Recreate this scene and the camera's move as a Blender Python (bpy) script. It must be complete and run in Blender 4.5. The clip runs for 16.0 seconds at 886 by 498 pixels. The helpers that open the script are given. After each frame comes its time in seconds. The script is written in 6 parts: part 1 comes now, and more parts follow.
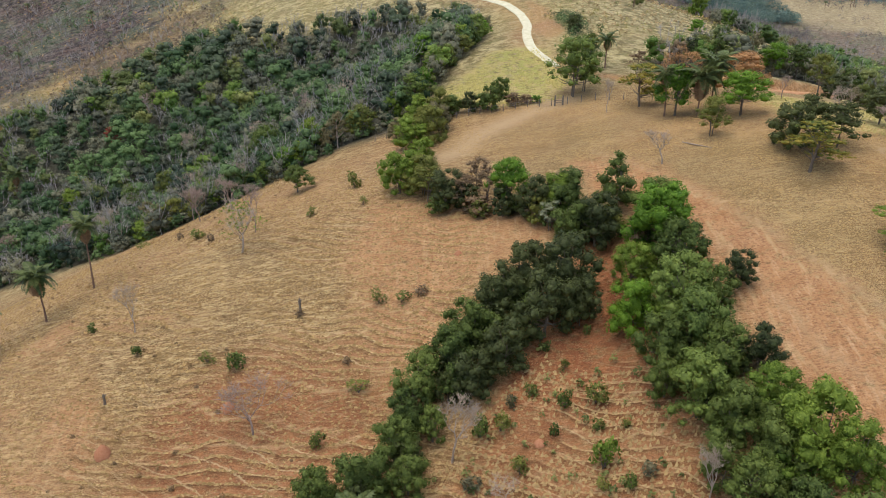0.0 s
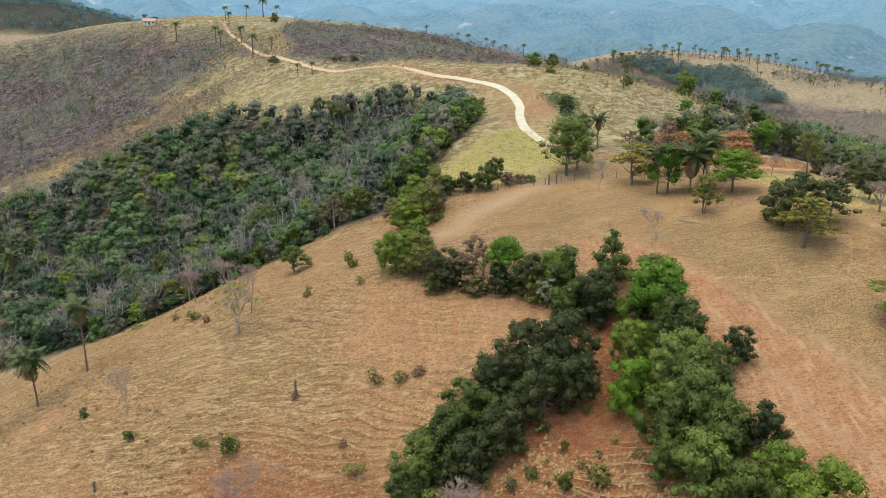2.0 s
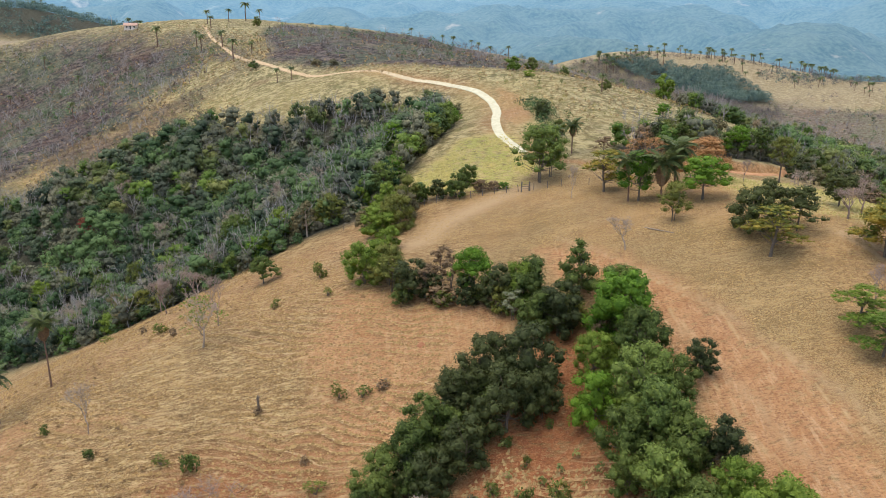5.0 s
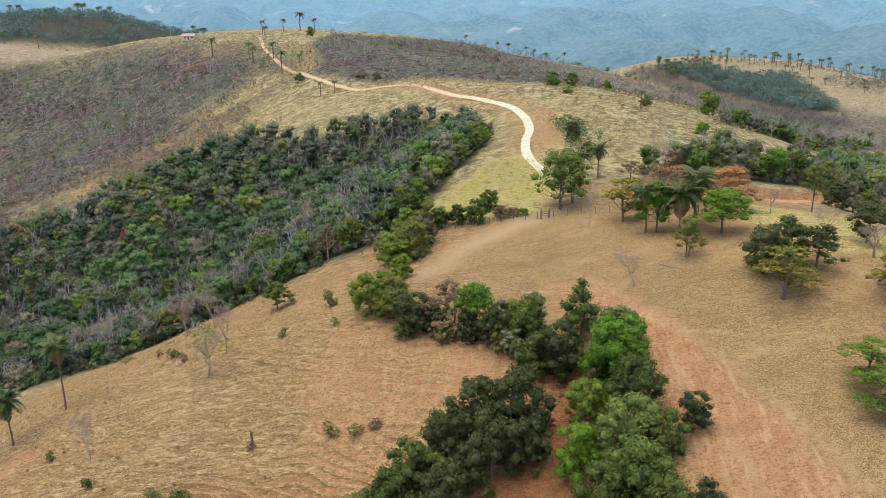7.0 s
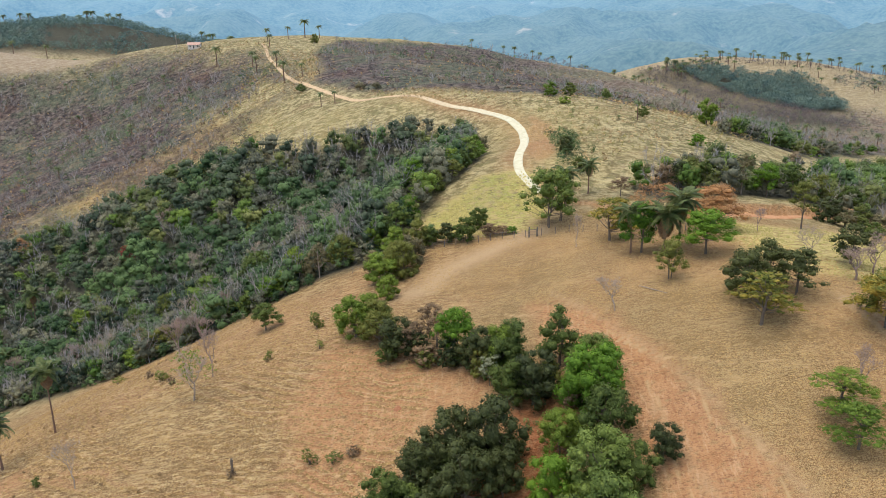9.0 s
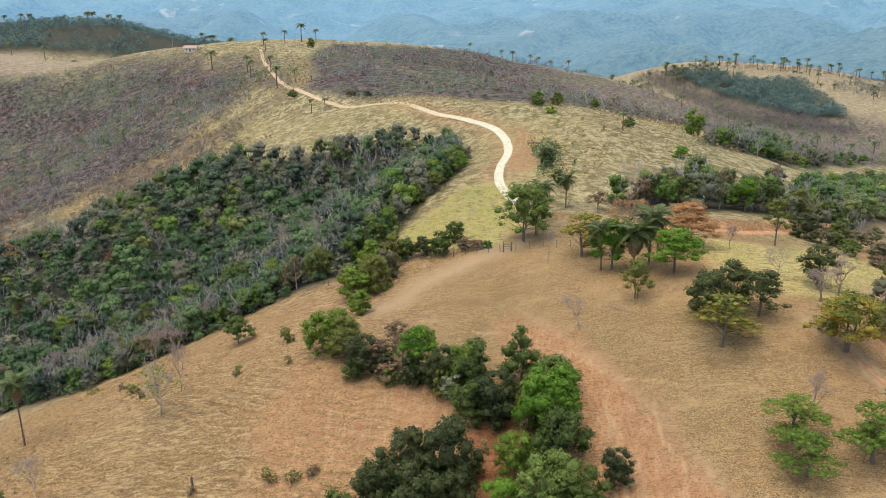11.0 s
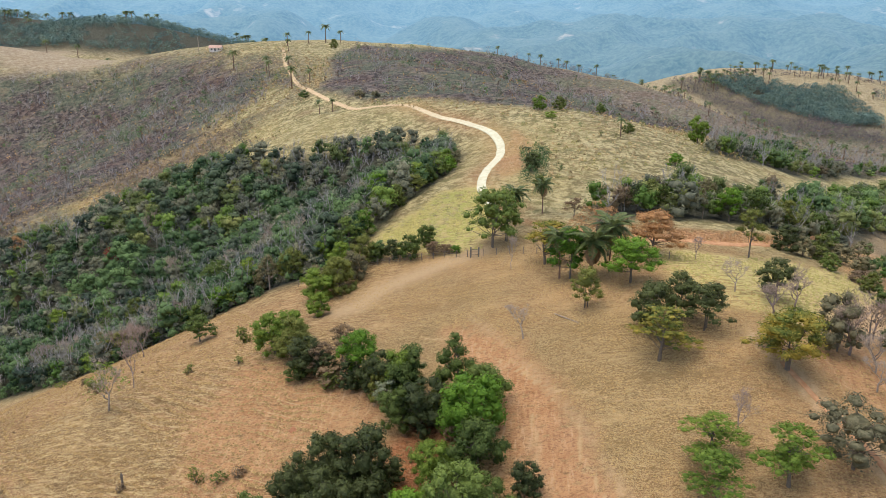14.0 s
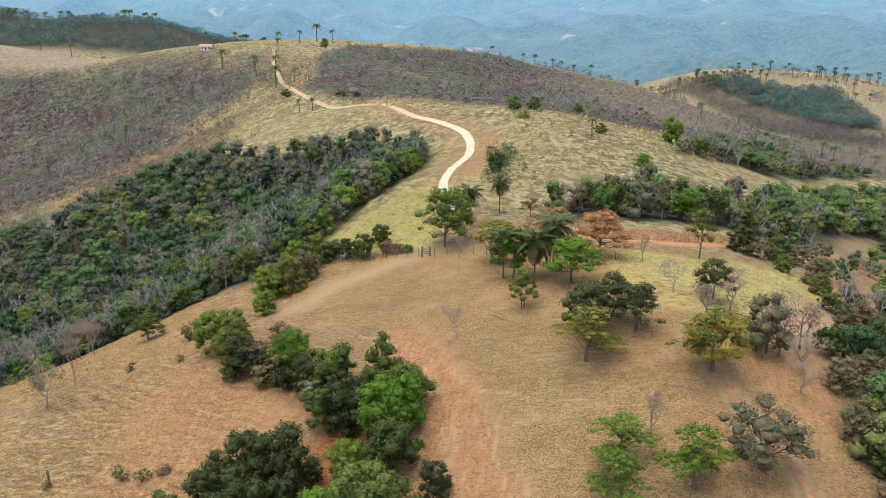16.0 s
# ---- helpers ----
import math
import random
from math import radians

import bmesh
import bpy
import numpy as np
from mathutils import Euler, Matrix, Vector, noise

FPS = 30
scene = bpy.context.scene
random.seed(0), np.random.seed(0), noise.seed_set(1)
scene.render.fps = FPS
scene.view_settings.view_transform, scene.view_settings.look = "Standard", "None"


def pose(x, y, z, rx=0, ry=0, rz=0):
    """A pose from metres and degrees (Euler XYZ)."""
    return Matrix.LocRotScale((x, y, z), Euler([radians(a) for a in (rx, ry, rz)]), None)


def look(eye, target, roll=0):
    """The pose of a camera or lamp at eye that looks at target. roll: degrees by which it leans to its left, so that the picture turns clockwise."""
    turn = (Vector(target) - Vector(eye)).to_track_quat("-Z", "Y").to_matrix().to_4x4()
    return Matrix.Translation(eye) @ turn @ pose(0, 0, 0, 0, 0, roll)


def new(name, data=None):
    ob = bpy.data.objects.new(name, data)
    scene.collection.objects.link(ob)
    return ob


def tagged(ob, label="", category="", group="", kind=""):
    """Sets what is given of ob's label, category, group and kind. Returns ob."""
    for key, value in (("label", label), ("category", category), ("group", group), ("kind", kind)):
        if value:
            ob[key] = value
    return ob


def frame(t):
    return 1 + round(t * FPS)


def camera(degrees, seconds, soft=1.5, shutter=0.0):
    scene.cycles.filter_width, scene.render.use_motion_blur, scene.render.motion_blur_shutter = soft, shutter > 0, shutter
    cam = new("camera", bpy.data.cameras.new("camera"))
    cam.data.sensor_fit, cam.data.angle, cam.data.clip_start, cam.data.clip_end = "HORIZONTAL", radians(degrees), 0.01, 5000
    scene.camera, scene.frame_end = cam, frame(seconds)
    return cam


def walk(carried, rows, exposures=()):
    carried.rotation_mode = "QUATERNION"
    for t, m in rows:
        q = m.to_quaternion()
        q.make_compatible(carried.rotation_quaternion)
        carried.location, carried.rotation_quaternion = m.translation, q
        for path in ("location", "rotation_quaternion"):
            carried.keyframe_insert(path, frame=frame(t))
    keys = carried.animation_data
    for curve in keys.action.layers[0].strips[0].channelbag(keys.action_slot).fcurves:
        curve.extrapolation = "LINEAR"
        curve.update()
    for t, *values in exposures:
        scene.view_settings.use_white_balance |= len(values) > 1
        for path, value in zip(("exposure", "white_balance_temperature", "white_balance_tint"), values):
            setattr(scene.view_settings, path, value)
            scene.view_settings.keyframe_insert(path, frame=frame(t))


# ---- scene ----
cam = camera(57.13, 16.0, soft=0.8)
walk(cam, [
    (0.0, pose(0.000, 0.000, 45.000, 67.663, -0.880, 0.446)),
    (0.5, pose(-0.069, 0.038, 45.089, 69.604, -0.752, 0.363)),
    (1.0, pose(0.014, 0.039, 45.213, 71.565, -0.578, 0.181)),
    (1.5, pose(-0.000, 0.028, 45.255, 72.939, -0.502, 0.155)),
    (2.0, pose(0.020, 0.045, 45.260, 73.105, -0.431, 0.027)),
    (2.5, pose(-0.048, 0.022, 45.289, 73.059, -0.414, -0.156)),
    (3.0, pose(-0.069, 0.003, 45.372, 73.061, -0.437, -1.565)),
    (3.5, pose(0.156, 0.067, 45.416, 73.029, -0.334, -1.308)),
    (4.0, pose(0.814, 0.336, 45.421, 73.080, -0.274, -1.076)),
    (6.5, pose(9.742, 3.747, 49.477, 73.240, 0.269, 1.739)),
    (7.0, pose(11.951, 4.307, 50.491, 73.288, 0.300, 3.681)),
    (7.5, pose(13.755, 4.690, 51.432, 73.326, 0.468, 4.645)),
    (8.0, pose(15.155, 4.993, 52.340, 73.318, 0.623, 4.505)),
    (8.5, pose(15.964, 5.144, 53.223, 73.340, 0.927, 4.388)),
    (9.0, pose(16.552, 5.139, 54.068, 73.290, 0.921, 4.439)),
    (11.5, pose(23.936, 6.453, 56.700, 73.361, 0.470, 4.771)),
    (12.0, pose(26.045, 6.965, 56.619, 73.398, 0.323, 4.772)),
    (12.5, pose(28.290, 7.297, 56.664, 73.431, 0.298, 6.607)),
    (13.0, pose(30.621, 7.787, 56.608, 73.457, 0.249, 7.944)),
    (13.5, pose(33.016, 8.196, 56.584, 73.492, 0.129, 7.886)),
    (14.0, pose(35.446, 8.688, 56.489, 73.512, 0.032, 7.824)),
    (14.5, pose(37.933, 9.157, 56.419, 73.521, -0.033, 7.773)),
    (15.0, pose(40.463, 9.537, 56.436, 73.512, -0.073, 7.695)),
    (15.5, pose(43.030, 9.990, 56.398, 73.494, -0.127, 7.622)),
    (16.0, pose(45.500, 10.361, 56.319, 73.506, -0.133, 8.284)),
], exposures=[(0.0, 0.65), (1.0, 0.70), (4.2, 0.72), (6.5, 0.76), (16.0, 0.77)])

# ---- light ----
world = bpy.data.worlds.new("sky")
world.use_nodes = True
scene.world = world
wn = world.node_tree.nodes
sky = wn.new("ShaderNodeTexSky")
sky.sky_type, sky.sun_disc = "NISHITA", False
SUN_HIGH, SUN_TURN = radians(79), radians(-110)
sky.sun_elevation, sky.sun_rotation = SUN_HIGH, SUN_TURN
sky.dust_density, sky.air_density, sky.altitude = 3.0, 1.0, 700.0
world.node_tree.links.new(sky.outputs[0], wn["Background"].inputs[0])
wn["Background"].inputs[1].default_value = 0.14
sun = new("sun", bpy.data.lights.new("sun", "SUN"))
sun.data.energy, sun.data.angle, sun.data.color = 1.9, radians(72), (1.0, 0.93, 0.82)
to_sun = Vector((math.sin(SUN_TURN) * math.cos(SUN_HIGH), math.cos(SUN_TURN) * math.cos(SUN_HIGH), math.sin(SUN_HIGH)))
sun.matrix_world = look(to_sun * 100, (0, 0, 0))


# ---- relief of the land ----
def hashed(i, j, seed):
    v = np.sin(i * 127.1 + j * 311.7 + seed * 74.7) * 43758.5453
    return v - np.floor(v)


def vnoise(x, y, size, seed=0):
    """Smooth value noise from 0 to 1, its cells size metres wide."""
    u, v = np.asarray(x, float) / size, np.asarray(y, float) / size
    i, j = np.floor(u), np.floor(v)
    a, b = u - i, v - j
    a, b = a * a * (3 - 2 * a), b * b * (3 - 2 * b)
    low = hashed(i, j, seed) * (1 - a) + hashed(i + 1, j, seed) * a
    high = hashed(i, j + 1, seed) * (1 - a) + hashed(i + 1, j + 1, seed) * a
    return low * (1 - b) + high * b


def fbm(x, y, size, seed=0, octaves=4):
    total, weight = 0, 0
    for k in range(octaves):
        total = total + vnoise(x, y, size / 2**k, seed + k) * 0.5**k
        weight += 0.5**k
    return total / weight


def spline(u):
    u = np.abs(u)
    return np.where(u < 1, 2 / 3 - u * u + u**3 / 2, np.where(u < 2, (2 - u) ** 3 / 6, 0))


def relief(x, y, x0, y0, step, table):
    """A smooth sheet over a coarse table of swells, one every step metres."""
    rows, cols = len(table), len(table[0])
    bx = spline((x[:, None] - x0) / step - np.arange(cols))
    by = spline((y[:, None] - y0) / step - np.arange(rows))
    return np.einsum("nr,rc,nc->n", by, np.array(table, float), bx)


FAR = [
    [-52, -56, -54, -50, -50, -59, -70],
    [-25, -33, -27, -15, -22, -42, -56],
    [6, -11, -7, 15, -4, -32, -42],
    [46, -1, -10, 11, 2, -12, -20],
    [130, 105, 55, 15, 8, 6, -1],
    [125, 86, 17, -35, -36, -23, -16],
    [33, -39, -97, -117, -100, -73, -51],
]
MID = [
    [-70.8, -72.8, -57.8, -15.1, 12.1, 36.9, 27.2, 14.1, 2.2, -9.5],
    [-26.1, -33.5, -14.7, 28, 43.7, 48.9, 31.8, 13.6, 0.3, -11.6],
    [13.5, -10.5, -3.4, 23.2, 54.5, 49.7, 28.3, 8.1, -4.1, -13.4],
    [44.8, 8.7, 2.7, 47.3, 66.1, 39.9, 19.2, -0.4, -10.2, -15],
    [66.6, 50, 59.2, 65.2, 35.2, 5.9, 9, -9.5, -18, -18.3],
    [39.5, 20.8, 24.1, 52.7, 51.8, -2.9, 22, -9.1, -23, -21.5],
    [0.4, -13.9, -7.9, 16.2, 56, 41.9, 21.7, -17.7, -23.4, -19.7],
    [23.8, -6.6, -14.2, -19.3, -10, 4.9, -0.3, -7.5, -7.2, -12.1],
    [30.8, 9.5, -1.1, -15.5, -28.9, -19.1, 5.1, 29.1, 25.7, 8.6],
    [-16.6, 7.4, 6.4, -10.2, -23.5, -13.9, 16, 45.5, 48.2, 34],
]
NEAR = [
    [-3.4, 3.2, 6.9, 3.6, 11.5, 29.2, 27, 17.2, 5],
    [-5.1, 3.9, 12.7, 8.6, 23, 42.4, 30.9, 18.9, 5.2],
    [-7.4, 4.6, 20.3, 23.8, 28.3, 39.2, 33.6, 18.9, 3.6],
    [-10.6, 3.6, 16.6, 23.4, 24.6, 35.9, 30.6, 13.6, -0.5],
    [-15.7, -8, -2.1, 10.2, 13.9, 17.2, 12.8, 6.6, -4.3],
    [-15.1, -16.1, -15.3, 10.2, 15.5, 7.5, 3.4, -2.3, -8.4],
    [-10.7, -9.9, -17.8, -18.6, 3.8, 6.6, 4.1, -4.1, -9.3],
    [-17.1, -7.9, 0.2, -2.2, 8.7, 6.3, 2.6, -4.1, -8.9],
    [-11.8, -12.5, -5.9, 3.8, 2.7, -0.2, 0.4, -3, -7.1],
    [-6.2, -0.4, 2, -2, -3.1, -2.9, -0.7, -2.3, -5.7],
]


GULLY_LINE = [(21, 103), (20, 92), (17, 78), (15, 62), (12, 40)]
ROAD_LINE = [(23.5, 177), (19, 189), (19, 203), (21, 220), (21, 235), (18, 250), (12, 262), (5, 271), (-3, 279), (-9, 287), (-17, 298), (-28, 306), (-38, 309),
             (-52, 329), (-66, 347), (-86, 386), (-104, 430), (-115, 455), (-129, 498), (-138, 520)]
LINK_TRACK = [(46, 163), (37, 166), (29, 171), (22.5, 179)]
RED_TRACK = [(46, 163), (50, 161.5), (57, 161), (68, 165), (82, 175), (98, 200), (125, 226)]
SIDE_TRACK = [(63, 113), (65, 108), (66, 105), (67, 102), (69, 96), (71, 92), (72, 87), (75, 74), (78, 60)]
SOIL_PATH = [(24, 127), (30, 116), (36, 106), (41, 95), (46, 80), (52, 60)]
SIDE_PATH = [(29, 112), (33, 100), (36, 88), (40, 72), (46, 56)]
GATE_TRAIL = [(22, 156), (20, 155), (15, 152), (10, 149), (6, 145.5), (2.5, 139), (0, 137)]
RUTS = [[(34, 99), (34.3, 86), (36, 74), (40, 58)], [(37.5, 100), (42, 85), (47, 70), (52, 56)], [(16, 122.5), (24.7, 118), (30.8, 110), (35.3, 104), (37.5, 100)], [(31, 112), (36, 104), (45, 100), (54, 97)]]
COW_PATHS = [[(-26.5, 96.2), (-19.2, 92.9), (-10.1, 89.4), (-2.2, 86.2)], [(-28.4, 88.5), (-20.8, 85.9), (-14.8, 82.7), (-5.3, 80.3)], [(-36.7, 84.9), (-30.3, 82), (-21, 79.3), (-14, 77), (-8.8, 75.6)],
             [(-30.7, 76.3), (-23, 76.5), (-16.4, 75.2), (-10, 75.1)], [(-17.6, 102.5), (-9.9, 95.5), (-3.1, 92.1)], [(-29.2, 104.6), (-21.1, 104.6), (-13.1, 104.2)], [(8, 82), (14, 77), (21, 74)], [(6, 78), (14, 72), (22, 68)]]


def off_line(x, y, line):
    """Metres from a line through the given corners."""
    best = np.full(np.shape(x), 1e9)
    for (ax, ay), (bx, by) in zip(line, line[1:]):
        dx, dy = bx - ax, by - ay
        k = np.clip(((x - ax) * dx + (y - ay) * dy) / (dx * dx + dy * dy), 0, 1)
        best = np.minimum(best, np.hypot(x - ax - k * dx, y - ay - k * dy))
    return best


def inside(x, y, outline, soft=4.0, seed=3, rough=1.0):
    """1 inside an outline, 0 outside, with a soft and uneven edge."""
    odd = np.zeros(np.shape(x), bool)
    for (ax, ay), (bx, by) in zip(outline, outline[1:] + outline[:1]):
        if ay != by:
            odd ^= ((ay > y) != (by > y)) & (x < (bx - ax) * (y - ay) / (by - ay) + ax)
    d = off_line(x, y, outline + outline[:1]) * np.where(odd, 1, -1)
    d = d + (fbm(x, y, soft * 2.5, seed) - 0.5) * soft * 2.2 * rough
    return np.clip(d / soft + 0.5, 0, 1)


def height(x, y):
    x, y = np.atleast_1d(np.asarray(x, float)), np.atleast_1d(np.asarray(y, float))
    z = relief(x, y, -960, -480, 320, FAR) + relief(x, y, -400, 180, 86, MID) + relief(x, y, -126, 18, 36, NEAR) - 30
    z = z - 1.3 * np.exp(-((off_line(x, y, GULLY_LINE) / 4.5) ** 2))
    z = z - 0.25 * np.exp(-((off_line(x, y, ROAD_LINE) / 3.0) ** 2))
    above = y - np.interp(x, [p[0] for p in RED_TRACK], [p[1] for p in RED_TRACK])
    cut = np.clip((above - 1.6) / 1.3, 0, 1) * np.clip((22 - above) / 18, 0, 1) * np.clip((x - 49) / 5, 0, 1) * np.clip((88 - x) / 6, 0, 1)
    z = z + 1.9 * cut
    far = np.clip((np.hypot(x, y) - 150) / 250, 0, 1)
    near = np.clip((190 - np.hypot(x - 15, y - 100)) / 60, 0, 1)
    z = z + near * (fbm(x, y, 2.6, 25, 2) - 0.5) * 0.34
    z = z - 190 * np.clip((np.hypot(x, y) - 1050) / 500, 0, 1)
    z = z + (fbm(x, y, 14, 5) - 0.5) * 0.9 + far * (fbm(x, y, 90, 9) - 0.5) * 9
    return z


def step_zone(x, y):
    """Where cattle have trodden steps along the slope: here and there, most of all low down."""
    zone = np.clip((9 - x) / 6, 0, 1) * np.clip((132 - y) / 26, 0, 1) * np.clip((x + 100) / 30, 0, 1) * (0.42 + 0.58 * np.clip((x + 48) / 32, 0, 1))
    zone = np.maximum(zone, 0.8 * inside(x, y, SOIL_GULLY, 3, 7) * np.clip((82 - y) / 6, 0, 1))
    return zone * np.clip(fbm(x, y, 9, 44, 3) * 4.4 - 1.35, 0.2, 1)


def step_level(x, y):
    """Counts the trodden steps up the slope."""
    z = relief(x, y, -960, -480, 320, FAR) + relief(x, y, -400, 180, 86, MID) + relief(x, y, -126, 18, 36, NEAR)
    return z * 0.95 + y * 0.34 + 4.0 * fbm(x, y, 22, 33, 3) + 1.6 * fbm(x, y, 5, 35, 2)


def cross_level(x, y):
    """Counts the slanting paths that braid with the steps."""
    z = relief(x, y, -960, -480, 320, FAR) + relief(x, y, -400, 180, 86, MID) + relief(x, y, -126, 18, 36, NEAR)
    return z * 0.42 + y * 0.24 + x * 0.10 + 3.4 * fbm(x, y, 26, 133, 3) + 0.9 * fbm(x, y, 5, 136, 2)


def ground_z(x, y):
    return float(height(x, y)[0])


WOOD_WEST = [(-117, 178), (-97, 173), (-79, 165), (-64, 161), (-50, 160), (-36, 158), (-22, 160.5), (-11, 160), (-7, 163), (-6, 171), (-3, 180), (3, 190), (6, 200), (8, 223), (9, 239), (1, 254),
             (-9, 262), (-34, 265), (-62, 268), (-85, 277), (-105, 283), (-120, 278), (-133, 269), (-150, 257), (-215, 235), (-270, 205), (-210, 150), (-140, 150)]
WOOD_EAST = [(42, 172), (50, 174), (58, 176), (76, 183), (88, 188), (98, 184), (95, 160), (91, 141), (92, 131), (87, 121), (83, 112), (81, 102), (81, 90), (82, 60), (150, 50), (220, 150), (235, 330), (176, 330),
             (152, 308), (113, 246), (95, 221), (81, 210), (71, 206), (64, 206), (58, 199), (53, 189), (46, 182)]
WOOD_STRIP = [(77, 250), (88, 262), (110, 278), (149, 340), (172, 358), (171, 368), (137, 345), (127, 348), (117, 350), (98, 303), (84, 275)]
BURN_WEST = [(-310, 484), (-284, 503), (-213, 501), (-165, 476), (-143, 457), (-100, 402), (-95, 374), (-98, 350), (-113, 331), (-134, 311), (-162, 285), (-205, 256), (-300, 222), (-450, 330)]
BURN_EAST = [(-91, 470), (-98, 560), (-60, 632), (-16, 692), (49, 690), (119, 655), (200, 720), (330, 745), (480, 640), (420, 450), (270, 385), (190, 372), (90, 318), (50, 284), (31, 276), (20, 282), (0, 296), (-24, 313), (-50, 333), (-66, 352), (-76, 405)]
FAR_WOODS = [(-640, 900), (-560, 1000), (-330, 1060), (-200, 990), (-190, 880), (-260, 820), (-360, 740), (-480, 690), (-640, 760)]
FAR_VALLEY = [(168, 888), (211, 868), (259, 842), (302, 846), (316, 791), (312, 745), (277, 727), (241, 764), (202, 816)]
GREY_WOODS = [(150, 880), (168, 888), (202, 816), (241, 764), (277, 727), (306, 705), (290, 665), (240, 675), (199, 683), (178, 760)]
PALE_FIELD = [(-480, 730), (-414, 716), (-262, 541), (-255, 520), (-310, 496), (-400, 560), (-500, 640)]
GREEN_FIELD = [(-2, 166), (10, 187), (19, 190), (26, 172), (22, 158), (8, 159)]
PASTURE_EAST = [(53, 136), (57, 128), (61, 121), (70, 121), (76, 128), (93, 148), (93, 166), (84, 163), (71, 157), (62, 153), (54, 151)]
SOIL_SIDE = [(78, 138), (86, 144), (91, 139), (90, 126), (82, 113), (79, 98), (71, 99), (70, 110), (75, 119)]
QUARRY = [(110, 213), (121, 228), (133, 238), (124, 210), (109, 193), (103, 196)]
SINGED = [(-90, 338), (-78, 300), (-95, 284), (-130, 278), (-165, 262), (-200, 258), (-175, 290), (-140, 315), (-112, 335)]
ROAD_BANK = [(23, 251), (26, 247), (29, 230), (28, 201), (23, 193), (21, 212), (21, 235)]
LOW_BRUSH = [(90, 146), (92, 186), (103, 198), (116, 199), (124, 208), (132, 200), (112, 160), (101, 143)]
SOIL_FAR = [(-200, 268), (-145, 292), (-116, 304), (-102, 325), (-106, 352), (-135, 344), (-165, 316), (-205, 290)]
SOIL_LOW = [(-36, 84), (-26, 92), (-10, 90), (-4, 84), (-2, 74), (-9, 58), (-22, 54), (-34, 60), (-38, 72)]
SOIL_EAST = [(20, 124), (29, 114), (36, 104), (41, 94), (45, 80), (50, 62), (52, 45), (34, 50), (32, 75), (31, 90), (25, 106)]
SOIL_GULLY = [(20, 106), (25, 99), (24, 88), (25, 75), (28, 60), (34, 40), (-10, 42), (-4, 66), (3, 74), (9, 82), (13, 90), (17, 99)]
SOIL_WEST = [(-11, 124), (8, 115), (15, 107), (8, 98), (2, 92), (0, 84), (-9, 84), (-10, 95), (-16, 110)]


# ---- materials ----
def material(name):
    m = bpy.data.materials.new(name)
    m.use_nodes = True
    m.node_tree.nodes["Principled BSDF"].inputs["Specular IOR Level"].default_value = 0.2
    return m, m.node_tree.nodes, m.node_tree.links, m.node_tree.nodes["Principled BSDF"]


def node(nodes, kind, **values):
    n = nodes.new(kind)
    for key, value in values.items():
        if key == "operation":
            n.operation = value
        elif key == "attribute_name":
            n.attribute_name = value
        else:
            n.inputs[key].default_value = value
    return n


def blend(nodes, links, factor, a, b):
    """Mix of two colours or sockets."""
    n = nodes.new("ShaderNodeMix")
    n.data_type = "RGBA"
    for socket, value in ((n.inputs[0], factor), (n.inputs[6], a), (n.inputs[7], b)):
        if isinstance(value, bpy.types.NodeSocket):
            links.new(value, socket)
        else:
            socket.default_value = value if isinstance(value, float) else (*value, 1)
    return n.outputs[2]


def ramp(nodes, links, source, low, high):
    n = nodes.new("ShaderNodeMapRange")
    n.inputs[1].default_value, n.inputs[2].default_value = low, high
    links.new(source, n.inputs[0])
    return n.outputs[0]


def times(nodes, links, a, b):
    n = nodes.new("ShaderNodeMath")
    n.operation = "MULTIPLY"
    links.new(a, n.inputs[0])
    if isinstance(b, float):
        n.inputs[1].default_value = b
    else:
        links.new(b, n.inputs[1])
    return n.outputs[0]


def noise_of(nodes, links, scale, detail=4.0, rough=0.6, where=None):
    n = nodes.new("ShaderNodeTexNoise")
    n.inputs["Scale"].default_value, n.inputs["Detail"].default_value, n.inputs["Roughness"].default_value = scale, detail, rough
    if where is not None:
        links.new(where, n.inputs["Vector"])
    return n.outputs["Fac"]


